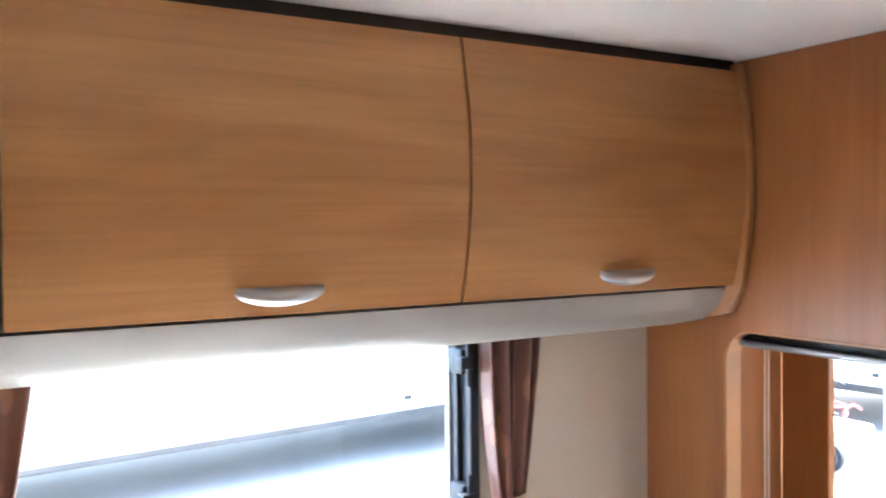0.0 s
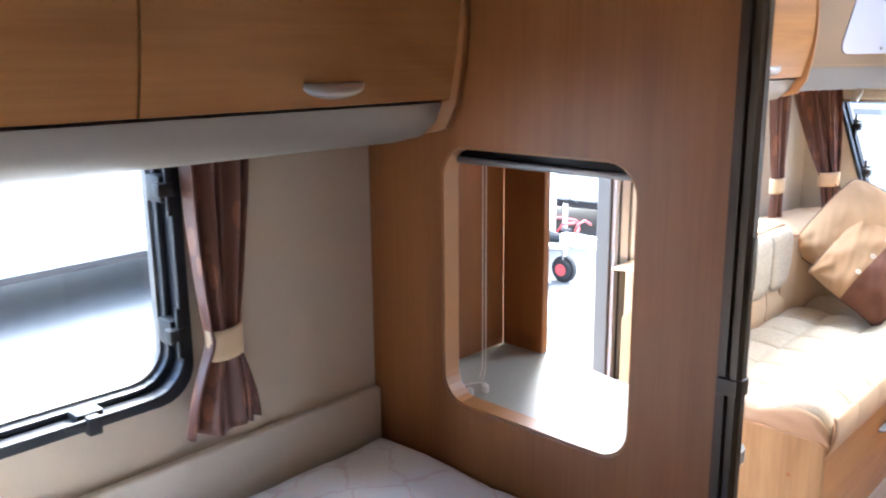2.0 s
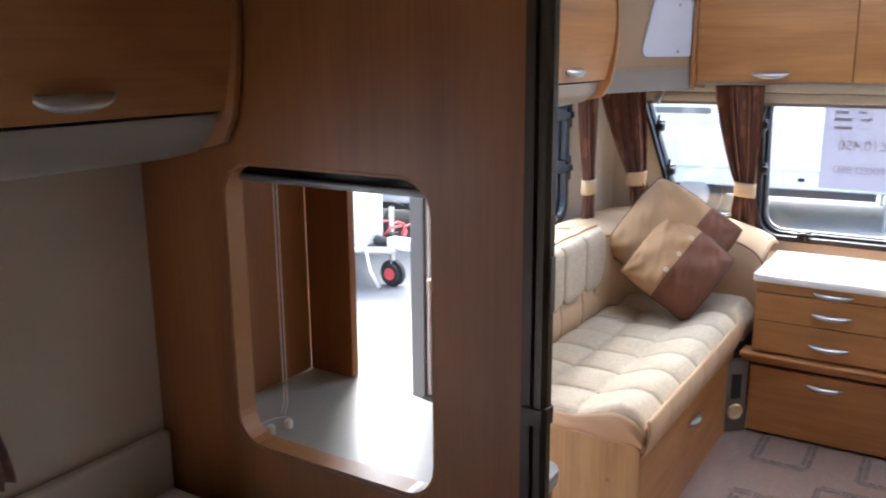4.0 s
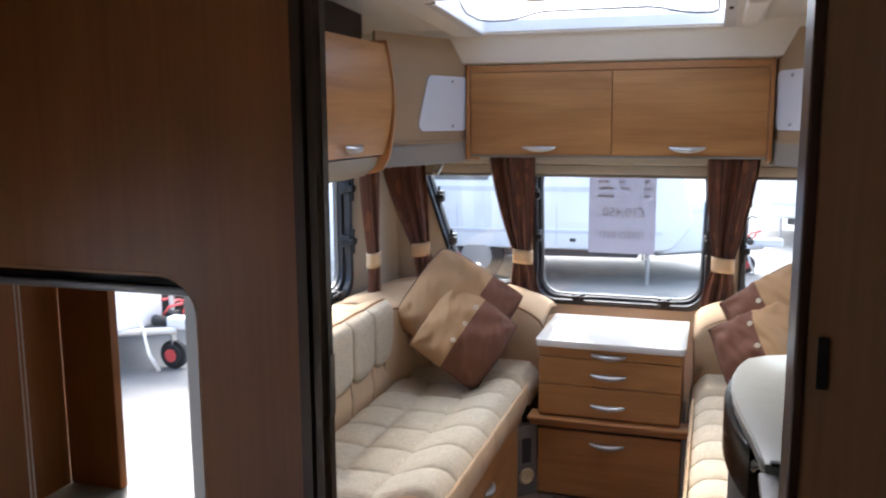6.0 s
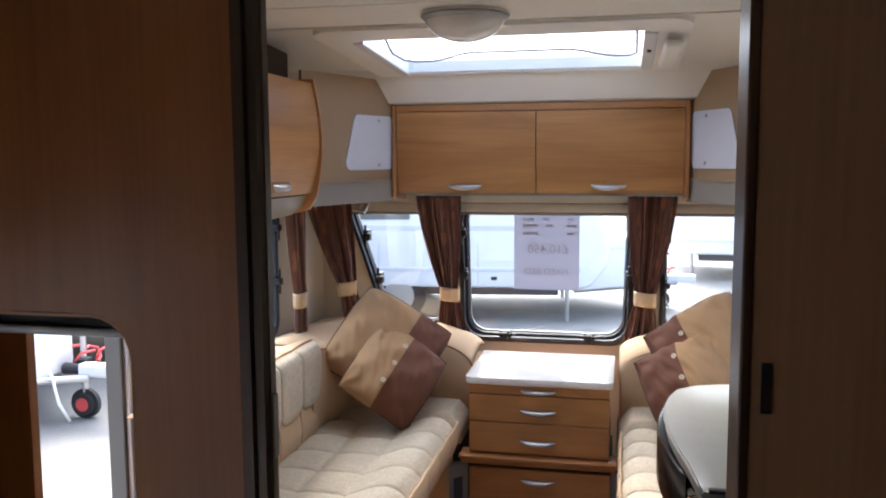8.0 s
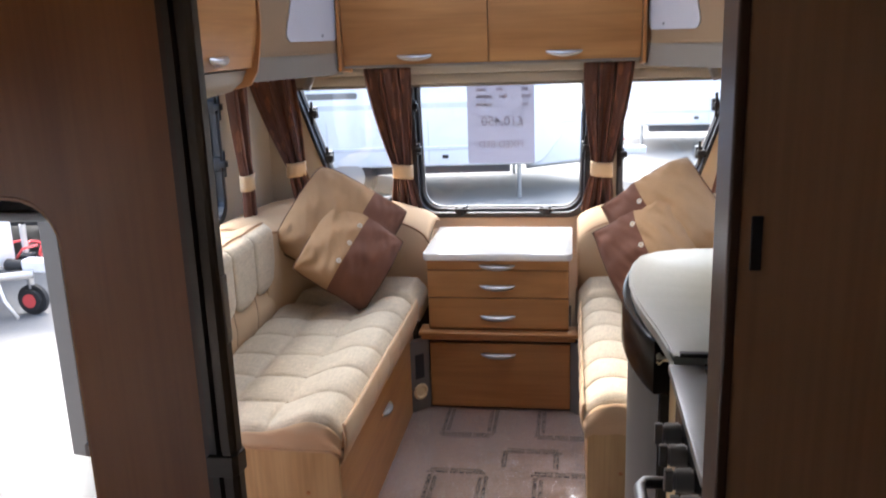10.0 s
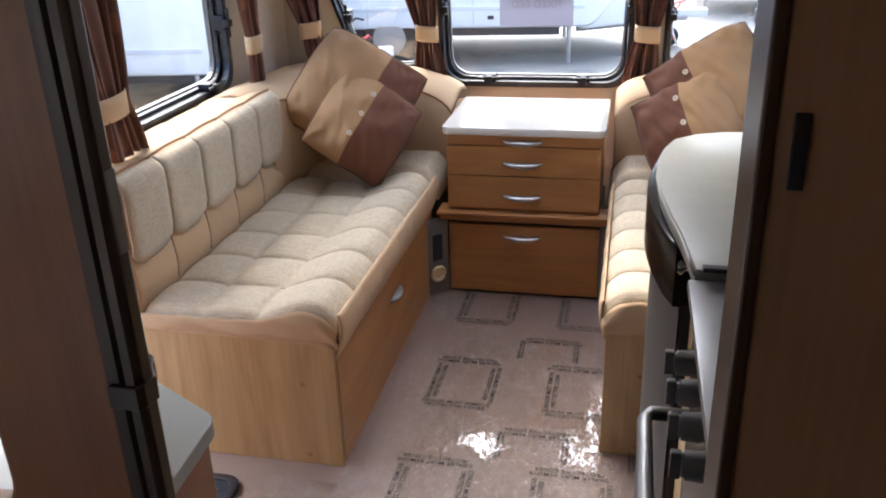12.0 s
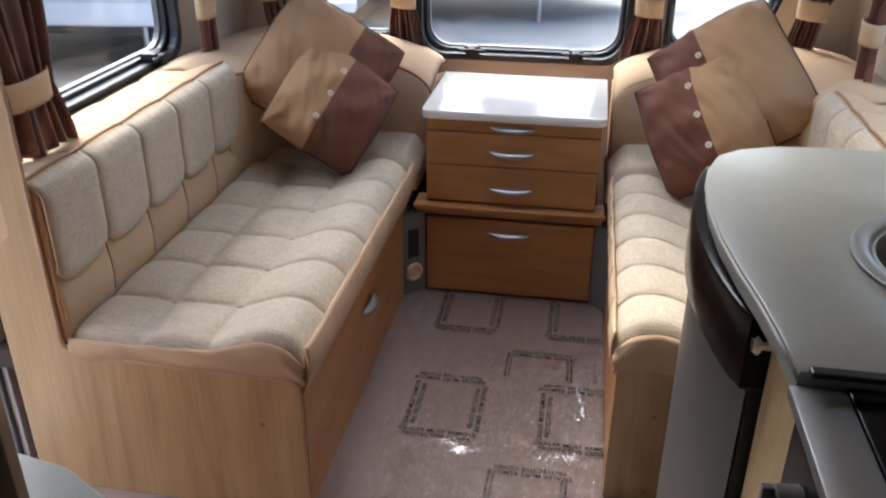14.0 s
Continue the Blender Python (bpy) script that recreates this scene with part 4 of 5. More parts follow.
def sofa(m, x0, x1, yf, yb, nx, label, full):
    """A wooden-boxed bench sofa: seat, front border, bolster back with pads. m mirrors it to the other side."""
    s = 1 if m(1) > m(0) else -1
    ob = thing("sofa", ((x0 + x1) / 2, m((yf + yb) / 2), 0), label, "sofa", "bench sofas")

    def bx(xa, xb, ya, yb_, za, zb_, bev=0.0, seg=2):
        a, b = sorted((m(ya), m(yb_)))
        return box(xa, xb, a, b, za, zb_, bev, seg)
    part("base_front", bx(x0 + 0.02, x1 + 0.35, yf + 0.012, yf + 0.03, 0.0, 0.345), wood_door, ob, "oak-effect front board")
    part("base_top", bx(x0 + 0.02, x1 + 0.35, yf + 0.03, YL - 0.004, 0.30, 0.345), gap_shade, ob)
    nb = nx - 1
    part("seat_cushion", sheet(seat_top(x0 + 0.004, x1, yf, yb, nx, m), 168, 72, 0.004), linen_mat, ob, "quilted oatmeal linen seat", smooth=0)

    def border(u, v):
        x = x0 + 0.004 + u * (x1 - x0 - 0.004)
        z = 0.447 - v * 0.125
        bulge = 0.022 * math.sin(math.pi * min(1, 0.15 + v * 0.8)) * (0.72 + 0.28 * abs(math.sin(math.pi * nx * u)) ** 0.4)
        return (x, m(yf + 0.004 - bulge + 0.012 * v), z + 0.003 * noise.noise((x * 8, v * 3, 2)))
    part("front_border", sheet(border, 140, 12, 0.006), tan_mat, ob, "tan suede front border", smooth=0)

    def end(u, v):
        y = yf + u * (yb - yf)
        zt = 0.437 + 0.036 * math.exp(-((u - 0.16) / 0.17) ** 2) - 0.024 - 0.03 * max(0, 1 - u * (yb - yf) / 0.05) ** 2
        z = zt + (0.345 - zt) * v
        return (x0 + 0.006 - 0.014 * math.sin(math.pi * min(1, 0.1 + 0.9 * v)) + 0.0015 * math.sin(40 * u + 9 * v) + 0.006 * noise.noise((u * 5, v * 3.5 + u * 4, 7)) * min(1, v * 4, (1 - v) * 4), m(y), z)
    part("end_border", sheet(end, 60, 10, 0.006), tan_mat, ob, "creased tan end border", smooth=0)
    top = seat_top(x0 + 0.004, x1, yf, yb, nx, m)
    part("piping", tube([top(u / 60, 0.0) for u in range(61)], 0.0042, 6), piping_mat, ob, "tan piping", smooth=0)
    for k in range(1, nx):
        part("seam", tube([(lambda p: (p[0], p[1], p[2] + 0.0006))(top(k / nx, 0.02 + 0.98 * v / 40)) for v in range(41)], 0.0023, 5), seam_mat, ob, smooth=0)
    for k in (0.40, 0.70):
        part("seam", tube([(lambda p: (p[0], p[1], p[2] + 0.0006))(top(u / 90, k)) for u in range(91)], 0.0023, 5), seam_mat, ob, smooth=0)
    for k in range(1, nx):
        part("border_seam", tube([(lambda p: (p[0], p[1] - s * 0.0004, p[2]))(border(k / nx, v / 12)) for v in range(13)], 0.0019, 5), seam_mat, ob, smooth=0)
    part("end_piping", tube([top(0.0, v / 40) for v in range(41)], 0.0042, 6), piping_mat, ob, smooth=0)

    # back bolster
    def back(u, v):
        x = x0 + 0.006 + u * (x1 - 0.10 - x0)
        sv = v * 4
        ch = abs(math.sin(math.pi * nb * u)) ** 0.4
        if sv < 1:
            y, z = yb + 0.004 - 0.016 * math.sin(math.pi * sv) * (0.4 + 0.6 * ch), 0.40 + 0.145 * sv
        elif sv < 2:
            y, z = yb + 0.004 - 0.010 * ch * math.sin(math.pi * (sv - 1)), 0.545 + 0.20 * (sv - 1)
        elif sv < 2.5:
            t = (sv - 2) * 2
            y, z = yb + 0.004 + 0.03 * (1 - math.cos(t * math.pi / 2)), 0.745 + 0.022 * math.sin(t * math.pi / 2) * (0.7 + 0.3 * ch)
        else:
            t = (sv - 2.5) / 1.5
            y, z = yb + 0.034 + t * (YL - 0.035 - yb - 0.034), 0.762 + 0.008 * ch - 0.012 * t + 0.004 * noise.noise((x * 7, t * 3, 4))
        return (x, m(y), z)
    part("backrest", sheet(back, 180, 48, 0.005), tan_mat, ob, "tan suede bolster back", smooth=0)
    w = (x1 - 0.10 - x0) / nb
    for k in range(1, nb):
        part("back_seam", tube([(lambda p: (p[0], p[1] - s * 0.0006, p[2] + 0.0006))(back(k / nb, v / 48)) for v in range(2, 47)], 0.0022, 5), seam_mat, ob, smooth=0)
    for i in range(nb):
        xa = x0 + 0.006 + i * w

        def pad(u, v, xa=xa):
            hw = w * 0.5
            zlow = 0.566 - 0.035 * (1 - (2 * u - 1) ** 4)
            z = zlow + v * (0.771 - zlow)
            e = min(u, 1 - u) * 2
            f = min(1, 0.45 + (e * 4) ** 0.5 * 0.6) * min(1, (v * 7) ** 0.5)
            return (xa + w / 2 + (2 * u - 1) * hw, m(yb - 0.004 - 0.014 * f + 0.034 * max(0.0, (v - 0.82) / 0.18) ** 2), z)
        part("back_pad", sheet(pad, 14, 14, 0.006), linen_mat, ob, "oatmeal linen back pad", smooth=0)
    part("back_piping", tube([(x0 + 0.006 + u / 60 * (x1 - 0.10 - x0), m(yb + 0.028), 0.772 + 0.004 * abs(math.sin(math.pi * nb * u / 60))) for u in range(61)], 0.004, 6), piping_mat, ob, smooth=0)

    cap = [(m(yb + 0.002), 0.40), (m(1.53), 0.40), (m(1.53), 0.755), (m(yb + 0.04), 0.762), (m(yb + 0.006), 0.745)]
    part("back_end", slab("x", cap, x0 + 0.004, x0 + 0.014, bevel=0.003), tan_mat, ob, "tan end of the bolster")

    # end board, stepping up behind the back
    pts = [(m(yf + 0.008), 0.0), (m(1.53), 0.0), (m(1.53), 0.60), (m(1.462), 0.66), (m(1.462), 1.25 if full else 0.80), (m(yb + 0.016), 1.25 if full else 0.80), (m(yb + 0.018), 0.44), (m(yb + 0.012), 0.392), (m(yb - 0.03), 0.372), (m(yf + 0.03), 0.366), (m(yf + 0.008), 0.352)]
    part("end_board", slab("x", pts, x0 - 0.008, x0 + 0.010 - 0.006, bevel=0.002), wood_pale, ob, "pale oak end board")
    part("board_edging", tube([(x0 - 0.003, u, v) for u, v in pts[5:]], 0.0055, 6), tan_mat, ob, smooth=0)
    for y, z in ((yf + 0.10, 0.245), (yf + 0.10, 0.03)):
        part("stud", cyl((x0 - 0.012, m(y), z), (x0 - 0.007, m(y), z), 0.006, bevel=0.002), wood_edge, ob, "small oak screw cap")
    if full:
        k = part("end_knob", cyl((x0 - 0.009, m(1.450), 1.105), (x0 - 0.030, m(1.450), 1.105), 0.012), steel, ob, "dull metal round knob", smooth=30)
        part("knob_cap", cyl((x0 - 0.030, m(1.450), 1.105), (x0 - 0.040, m(1.450), 1.105), 0.018, bevel=0.003), steel, k, smooth=30)
        bow_handle((x0 + 0.55, m(yf + 0.010), 0.235), (1, 0, 0), (0, -s, 0), 0.11, ob, 0.008, steel)
    return ob


def corner_unit(m, label, yc):
    """Seat and curved bolster in the front corner."""
    ob = thing("corner_cushion", (3.95, m(1.15), 0.3), label, "cushion", "corner cushions")
    part("box", box(3.745, XF - 0.004, min(m(0.845), m(YL - 0.005)), max(m(0.845), m(YL - 0.005)), 0.05, 0.345), gap_shade, ob)

    def seat(u, v):
        x, y = 3.735 + u * 0.40, yc + v * (1.40 - yc)
        e = min(u * 0.40 / 0.05, (v * 0.55) / 0.05, 1)
        z = 0.36 + 0.10 * min(1, max(0, e)) ** 0.45 + 0.006 * noise.noise((x * 6, y * 6, 1)) + 0.012 * math.sin(math.pi * v)
        return (x, m(y), z)
    part("seat_cushion", sheet(seat, 40, 44, 0.01), linen_mat, ob, "oatmeal corner seat", smooth=0)
    path = [(3.56, 1.402), (3.68, 1.385), (3.79, 1.335), (3.88, 1.26), (3.95, 1.16), (3.985, 1.05), (4.0, 0.95), (4.005, 0.835)]
    outer = [(3.56, 1.60), (3.75, 1.60), (3.95, 1.585), (4.15, 1.56), (4.29, 1.45), (4.325, 1.25), (4.325, 1.05), (4.325, 0.835)]

    def lerp_path(p, u):
        k = min(int(u * 7), 6)
        f = u * 7 - k
        return Vector(p[k]).lerp(Vector(p[k + 1]), f)

    def back(u, v):
        i, o = lerp_path(path, u), lerp_path(outer, u)
        e = max(0.0, (u - 0.58) / 0.42)
        fall = 0.135 * (1 - math.sqrt(max(0.0, 1 - e * e * 0.97)))
        ridge = 0.007 * abs(math.sin(math.pi * 5 * u)) ** 0.3 - 0.007
        if v < 0.5:
            t = v / 0.5
            p = i + (i - o).normalized() * (0.028 * math.sin(math.pi * t) ** 0.8)
            z = 0.40 + (0.325 - fall) * t
        else:
            t = (v - 0.5) / 0.5
            p = i.lerp(o, t)
            z = 0.725 - fall + 0.052 * math.sin(min(1, t * 1.5) * math.pi / 2) ** 0.8 - 0.075 * max(0.0, t - 0.55) ** 1.5 + ridge
            z += 0.004 * noise.noise((p.x * 9, p.y * 9, 3))
        return (p.x, m(p.y), z)
    part("bolster", sheet(back, 84, 40, 0.006), tan_mat, ob, "curved tan bolster", smooth=0)
    part("bolster_end", slab("y", rounded([(4.008, 0.40), (4.32, 0.40), (4.32, 0.60), (4.14, 0.635), (4.015, 0.60)], 0.03), m(0.832), m(0.838)), tan_mat, ob, "tan bolster end")
    part("piping", tube([(lambda p: (p[0] - 0.002, p[1], p[2] + 0.002))(back(u / 50, 0.5)) for u in range(51)], 0.004, 6), piping_mat, ob, smooth=0)
    return ob


left = lambda y: y
right = lambda y: 2 * C - y
sofa(left, 2.652, 3.745, 0.855, 1.385, 6, "long oatmeal linen and tan suede bench sofa on oak", True)
sofa(right, 2.83, 3.745, 0.845, 1.385, 6, "second bench sofa in oatmeal linen beside the fridge", False)
corner_unit(left, "curved corner cushion of the long sofa", 0.835)
corner_unit(right, "curved corner cushion of the second sofa", 0.835)


# ---- scatter cushions ----
def scatter(center, top_dir, normal, w, h, split, mats, label, buttons, seed, thick=0.108):
    """A plump square cushion: two colours of cloth, piping and buttons at the seam. split: where the first colour ends, across."""
    rnd = random.Random(seed)
    c, n = Vector(center), Vector(normal).normalized()
    up = Vector(top_dir)
    up = (up - n * up.dot(n)).normalized()
    sd = up.cross(n)
    ob = thing("scatter_cushion", tuple(c), label, "cushion", "scatter cushions")
    sh = rnd.uniform(0, 50)

    def face(u, v, side):
        a, b = 2 * u - 1, 2 * v - 1
        ea = (1 - 0.07 * b * b - 0.05 * (1 - b * b) * abs(a) ** 3) * 1.03 + 0.016 * noise.noise((b * 2.5, sh, a))
        eb = (1 - 0.07 * a * a - 0.05 * (1 - a * a) * abs(b) ** 3) * 1.03 + 0.016 * noise.noise((a * 2.5, sh, 9 + b))
        d = max(0, (1 - a * a)) ** 0.55 * max(0, (1 - b * b)) ** 0.55 * thick * (1 - 0.18 * b)
        wr = (0.020 * noise.noise((a * 2.2 + sh, b * 2.2, side)) + 0.009 * noise.noise((a * 6 + b * 3 + sh, b * 2 - a, side))) * min(1, d * 40)
        for ca, cb in ((-1, -1), (1, -1), (1, 1), (-1, 1)):
            da, db = a - ca, b - cb
            rr = math.hypot(da, db)
            wr += 0.0042 * math.sin(9 * math.atan2(db, da) + sh + ca) * math.exp(-((rr - 0.45) / 0.28) ** 2) * min(1, d * 30)
        curl = 0.045 * (abs(a) * abs(b)) ** 4 * math.sin(sh + 2.1 * a + 3.3 * b)
        wr += curl
        bend = -0.025 * b * b - 0.015 * a * a * abs(b)
        return c + sd * (a * ea * w / 2) + up * (b * eb * h / 2) + n * (side * d + wr + bend)
    for side in (1, -1):
        k = split if side == 1 else 0.5
        part("cloth", sheet(lambda u, v: face(u * k, v, side), 36, 60), mats[0], ob, smooth=0)
        part("cloth", sheet(lambda u, v: face(k + u * (1 - k), v, side), 36, 60), mats[1], ob, smooth=0)
    rim = [face(i / 20, 0, 0) for i in range(20)] + [face(1, i / 20, 0) for i in range(20)] + [face(1 - i / 20, 1, 0) for i in range(20)] + [face(0, 1 - i / 20, 0) for i in range(20)]
    part("piping", tube(rim, 0.0036, 6, closed=True), cushion_piping, ob, "dark brown piped seam", smooth=0)
    for v in buttons:
        p = face(split - 0.035, v, 1)
        b = part("button", cyl(p + n * 0.001, p + n * 0.006, 0.0095, bevel=0.0015), button_mat, ob, "pearl button", smooth=30)
        part("thread", cyl(p + n * 0.0055, p + n * 0.0068, 0.0032), tan_mat, b)
    return ob


TB, BT = (cushion_tan, cushion_brown), (cushion_brown, cushion_tan)
scatter((3.675, 1.083, 0.650), (0.111, -0.080, 0.142), (-0.82, -0.35, 0.45), 0.325, 0.335, 0.48, TB, "small tan and brown button cushion resting on a larger one", (0.28, 0.52, 0.76), 1)
scatter((3.79, 1.145, 0.728), (0.111, -0.080, 0.142), (-0.82, -0.35, 0.45), 0.41, 0.41, 0.62, TB, "large tan and brown cushion leaning in the sofa corner", (0.5,), 2)
scatter((3.69, -0.020, 0.650), (0.11, 0.075, 0.15), (-0.82, 0.355, 0.45), 0.33, 0.365, 0.56, BT, "small brown and tan button cushion resting on a larger one", (0.26, 0.50, 0.76), 3)
scatter((3.80, -0.10, 0.738), (0.14, 0.125, 0.185), (-0.80, 0.38, 0.46), 0.385, 0.45, 0.44, BT, "large brown and tan cushion leaning in the sofa corner", (0.72,), 4)

# ---- kitchen ----
kt = thing("worktop", (2.3, -0.2, 0.87), "pale grey-green laminate kitchen worktop with a curved front", "worktop")
EDGE = [(2.052, YR + 0.003), (2.052, 0.078), (2.12, 0.084), (2.20, 0.093), (2.28, 0.106), (2.38, 0.118), (2.48, 0.122), (2.58, 0.117), (2.66, 0.103), (2.72, 0.083), (2.76, 0.04), (2.785, -0.02), (2.795, -0.10), (2.795, YR + 0.003)]
SX, SY = 2.335, -0.24
SINK = [(SX + 0.16 * math.cos(i * math.pi / 18), SY + 0.17 * math.sin(i * math.pi / 18)) for i in range(36)]
part("slab", slab("z", EDGE, 0.865, 0.897, [SINK], bevel=0.003), worktop_mat, kt, smooth=30)
part("edge_strip", tube([(x, y + 0.0005, 0.889) for x, y in EDGE[1:-1]], 0.0035, 6), worktop_mat, kt, "pale rounded edge strip", smooth=0)
sk = thing("sink", (SX, SY, 0.80), "round grey sink set into the worktop", "sink")


def sink_shape(prof):
    return sheet(lambda u, v: (lambda q: (SX + q[0] * math.cos(2 * math.pi * u), SY + (q[0] + 0.010) * math.sin(2 * math.pi * u), q[1]))(prof(v)), 64, 14, 0.002)


part("rim", sink_shape(lambda v: (0.186 - 0.034 * v, 0.8975 + 0.007 * math.sin(math.pi * min(1, 0.15 + v)) ** 0.5)), sink_mat, sk, "pale grey flat rounded rim", smooth=0)
part("bowl", sink_shape(lambda v: (0.152 - 0.030 * v ** 3 if v < 0.75 else 0.139 * (1 - v) / 0.25 + 0.001, 0.895 - 0.12 * min(1, v / 0.75))), sink_mat, sk, "grey bowl", smooth=0)

ck = thing("cooker", (1.85, -0.15, 0), "black and stainless gas cooker with a glass hob lid", "cooker")
part("body", box(1.665, 2.046, YR + 0.01, 0.050, 0.05, 0.865), black_rubber, ck)
part("hob_frame", box(1.665, 2.046, 0.030, 0.088, 0.868, 0.884, 0.003), steel, ck, "brushed steel hob front", smooth=30)
part("glass_lid", box(1.67, 2.048, YR + 0.02, 0.029, 0.870, 0.885, 0.002), black_gloss, ck, "black glass lid")
part("lid_edge", box(2.036, 2.051, YR + 0.02, 0.07, 0.8985, 0.906, 0.002), black_rubber, ck)
part("fascia", box(1.668, 2.045, 0.052, 0.074, 0.735, 0.866, 0.003), black_gloss, ck, "dark control fascia")
part("oven_door", box(1.668, 2.045, 0.052, 0.070, 0.10, 0.728, 0.004), black_gloss, ck, "black glass oven door")
for x in (1.74, 1.815, 1.89, 1.965):
    kn = part("knob", cyl((x, 0.0745, 0.795), (x, 0.103, 0.795), 0.019, 0.017, bevel=0.003), grey_plastic, ck, "grey control knob", smooth=30)
    part("grip", box(x - 0.005, x + 0.005, 0.1035, 0.116, 0.777, 0.813, 0.002), grey_plastic, kn)
part("oven_handle", tube([(1.70, 0.072, 0.68), (1.70, 0.125, 0.68), (1.72, 0.135, 0.68), (1.99, 0.135, 0.68), (2.01, 0.125, 0.68), (2.01, 0.072, 0.68)], 0.011, 10), steel, ck, "steel bar handle", smooth=0)

kc = thing("kitchen_cabinet", (2.14, -0.2, 0), "slim pale oak cabinet between cooker and fridge", "cabinet")
part("door", box(2.052, 2.225, 0.045, 0.063, 0.04, 0.862, 0.003), wood_pale, kc, "pale oak door")
part("body", box(2.052, 2.225, YR + 0.004, 0.0445, 0.0, 0.864), wood_pale, kc)
kb_ = part("knob", cyl((2.207, 0.064, 0.829), (2.207, 0.082, 0.829), 0.006), chrome, kc, "chrome push knob", smooth=30)
part("knob_cap", cyl((2.207, 0.082, 0.829), (2.207, 0.092, 0.829), 0.013, bevel=0.003), chrome, kb_, smooth=30)

fr = thing("fridge", (2.5, -0.2, 0), "bow-fronted fridge with black top band and grey door", "fridge")


def bow_front(x0, x1, base, bulge, n=18):
    return [(x0 + (x1 - x0) * i / n, base + bulge * math.sin(math.pi * i / n) ** 0.75) for i in range(n + 1)]


part("body", box(2.23, 2.775, YR + 0.004, 0.055, 0.0, 0.862), grey_plastic, fr)
part("top_band", slab("z", [(2.225, 0.0565), *bow_front(2.225, 2.77, 0.094, 0.044), (2.77, 0.0565)], 0.745, 0.860, bevel=0.008), black_gloss, fr, "black glossy curved control band", smooth=35)
part("door", slab("z", [(2.245, 0.078), *bow_front(2.235, 2.77, 0.082, 0.040), (2.77, 0.078)], 0.06, 0.742, bevel=0.006), fridge_mat, fr, "satin grey bowed door", smooth=35)
part("door_gasket", box(2.24, 2.765, 0.0565, 0.0775, 0.06, 0.742), black_rubber, fr, "black door gasket")

# ---- outside ----
structure("ground", slab("z", rect(-300, 300, -300, 300), -0.60, -0.46), gravel, "pale gravel and tarmac yard")


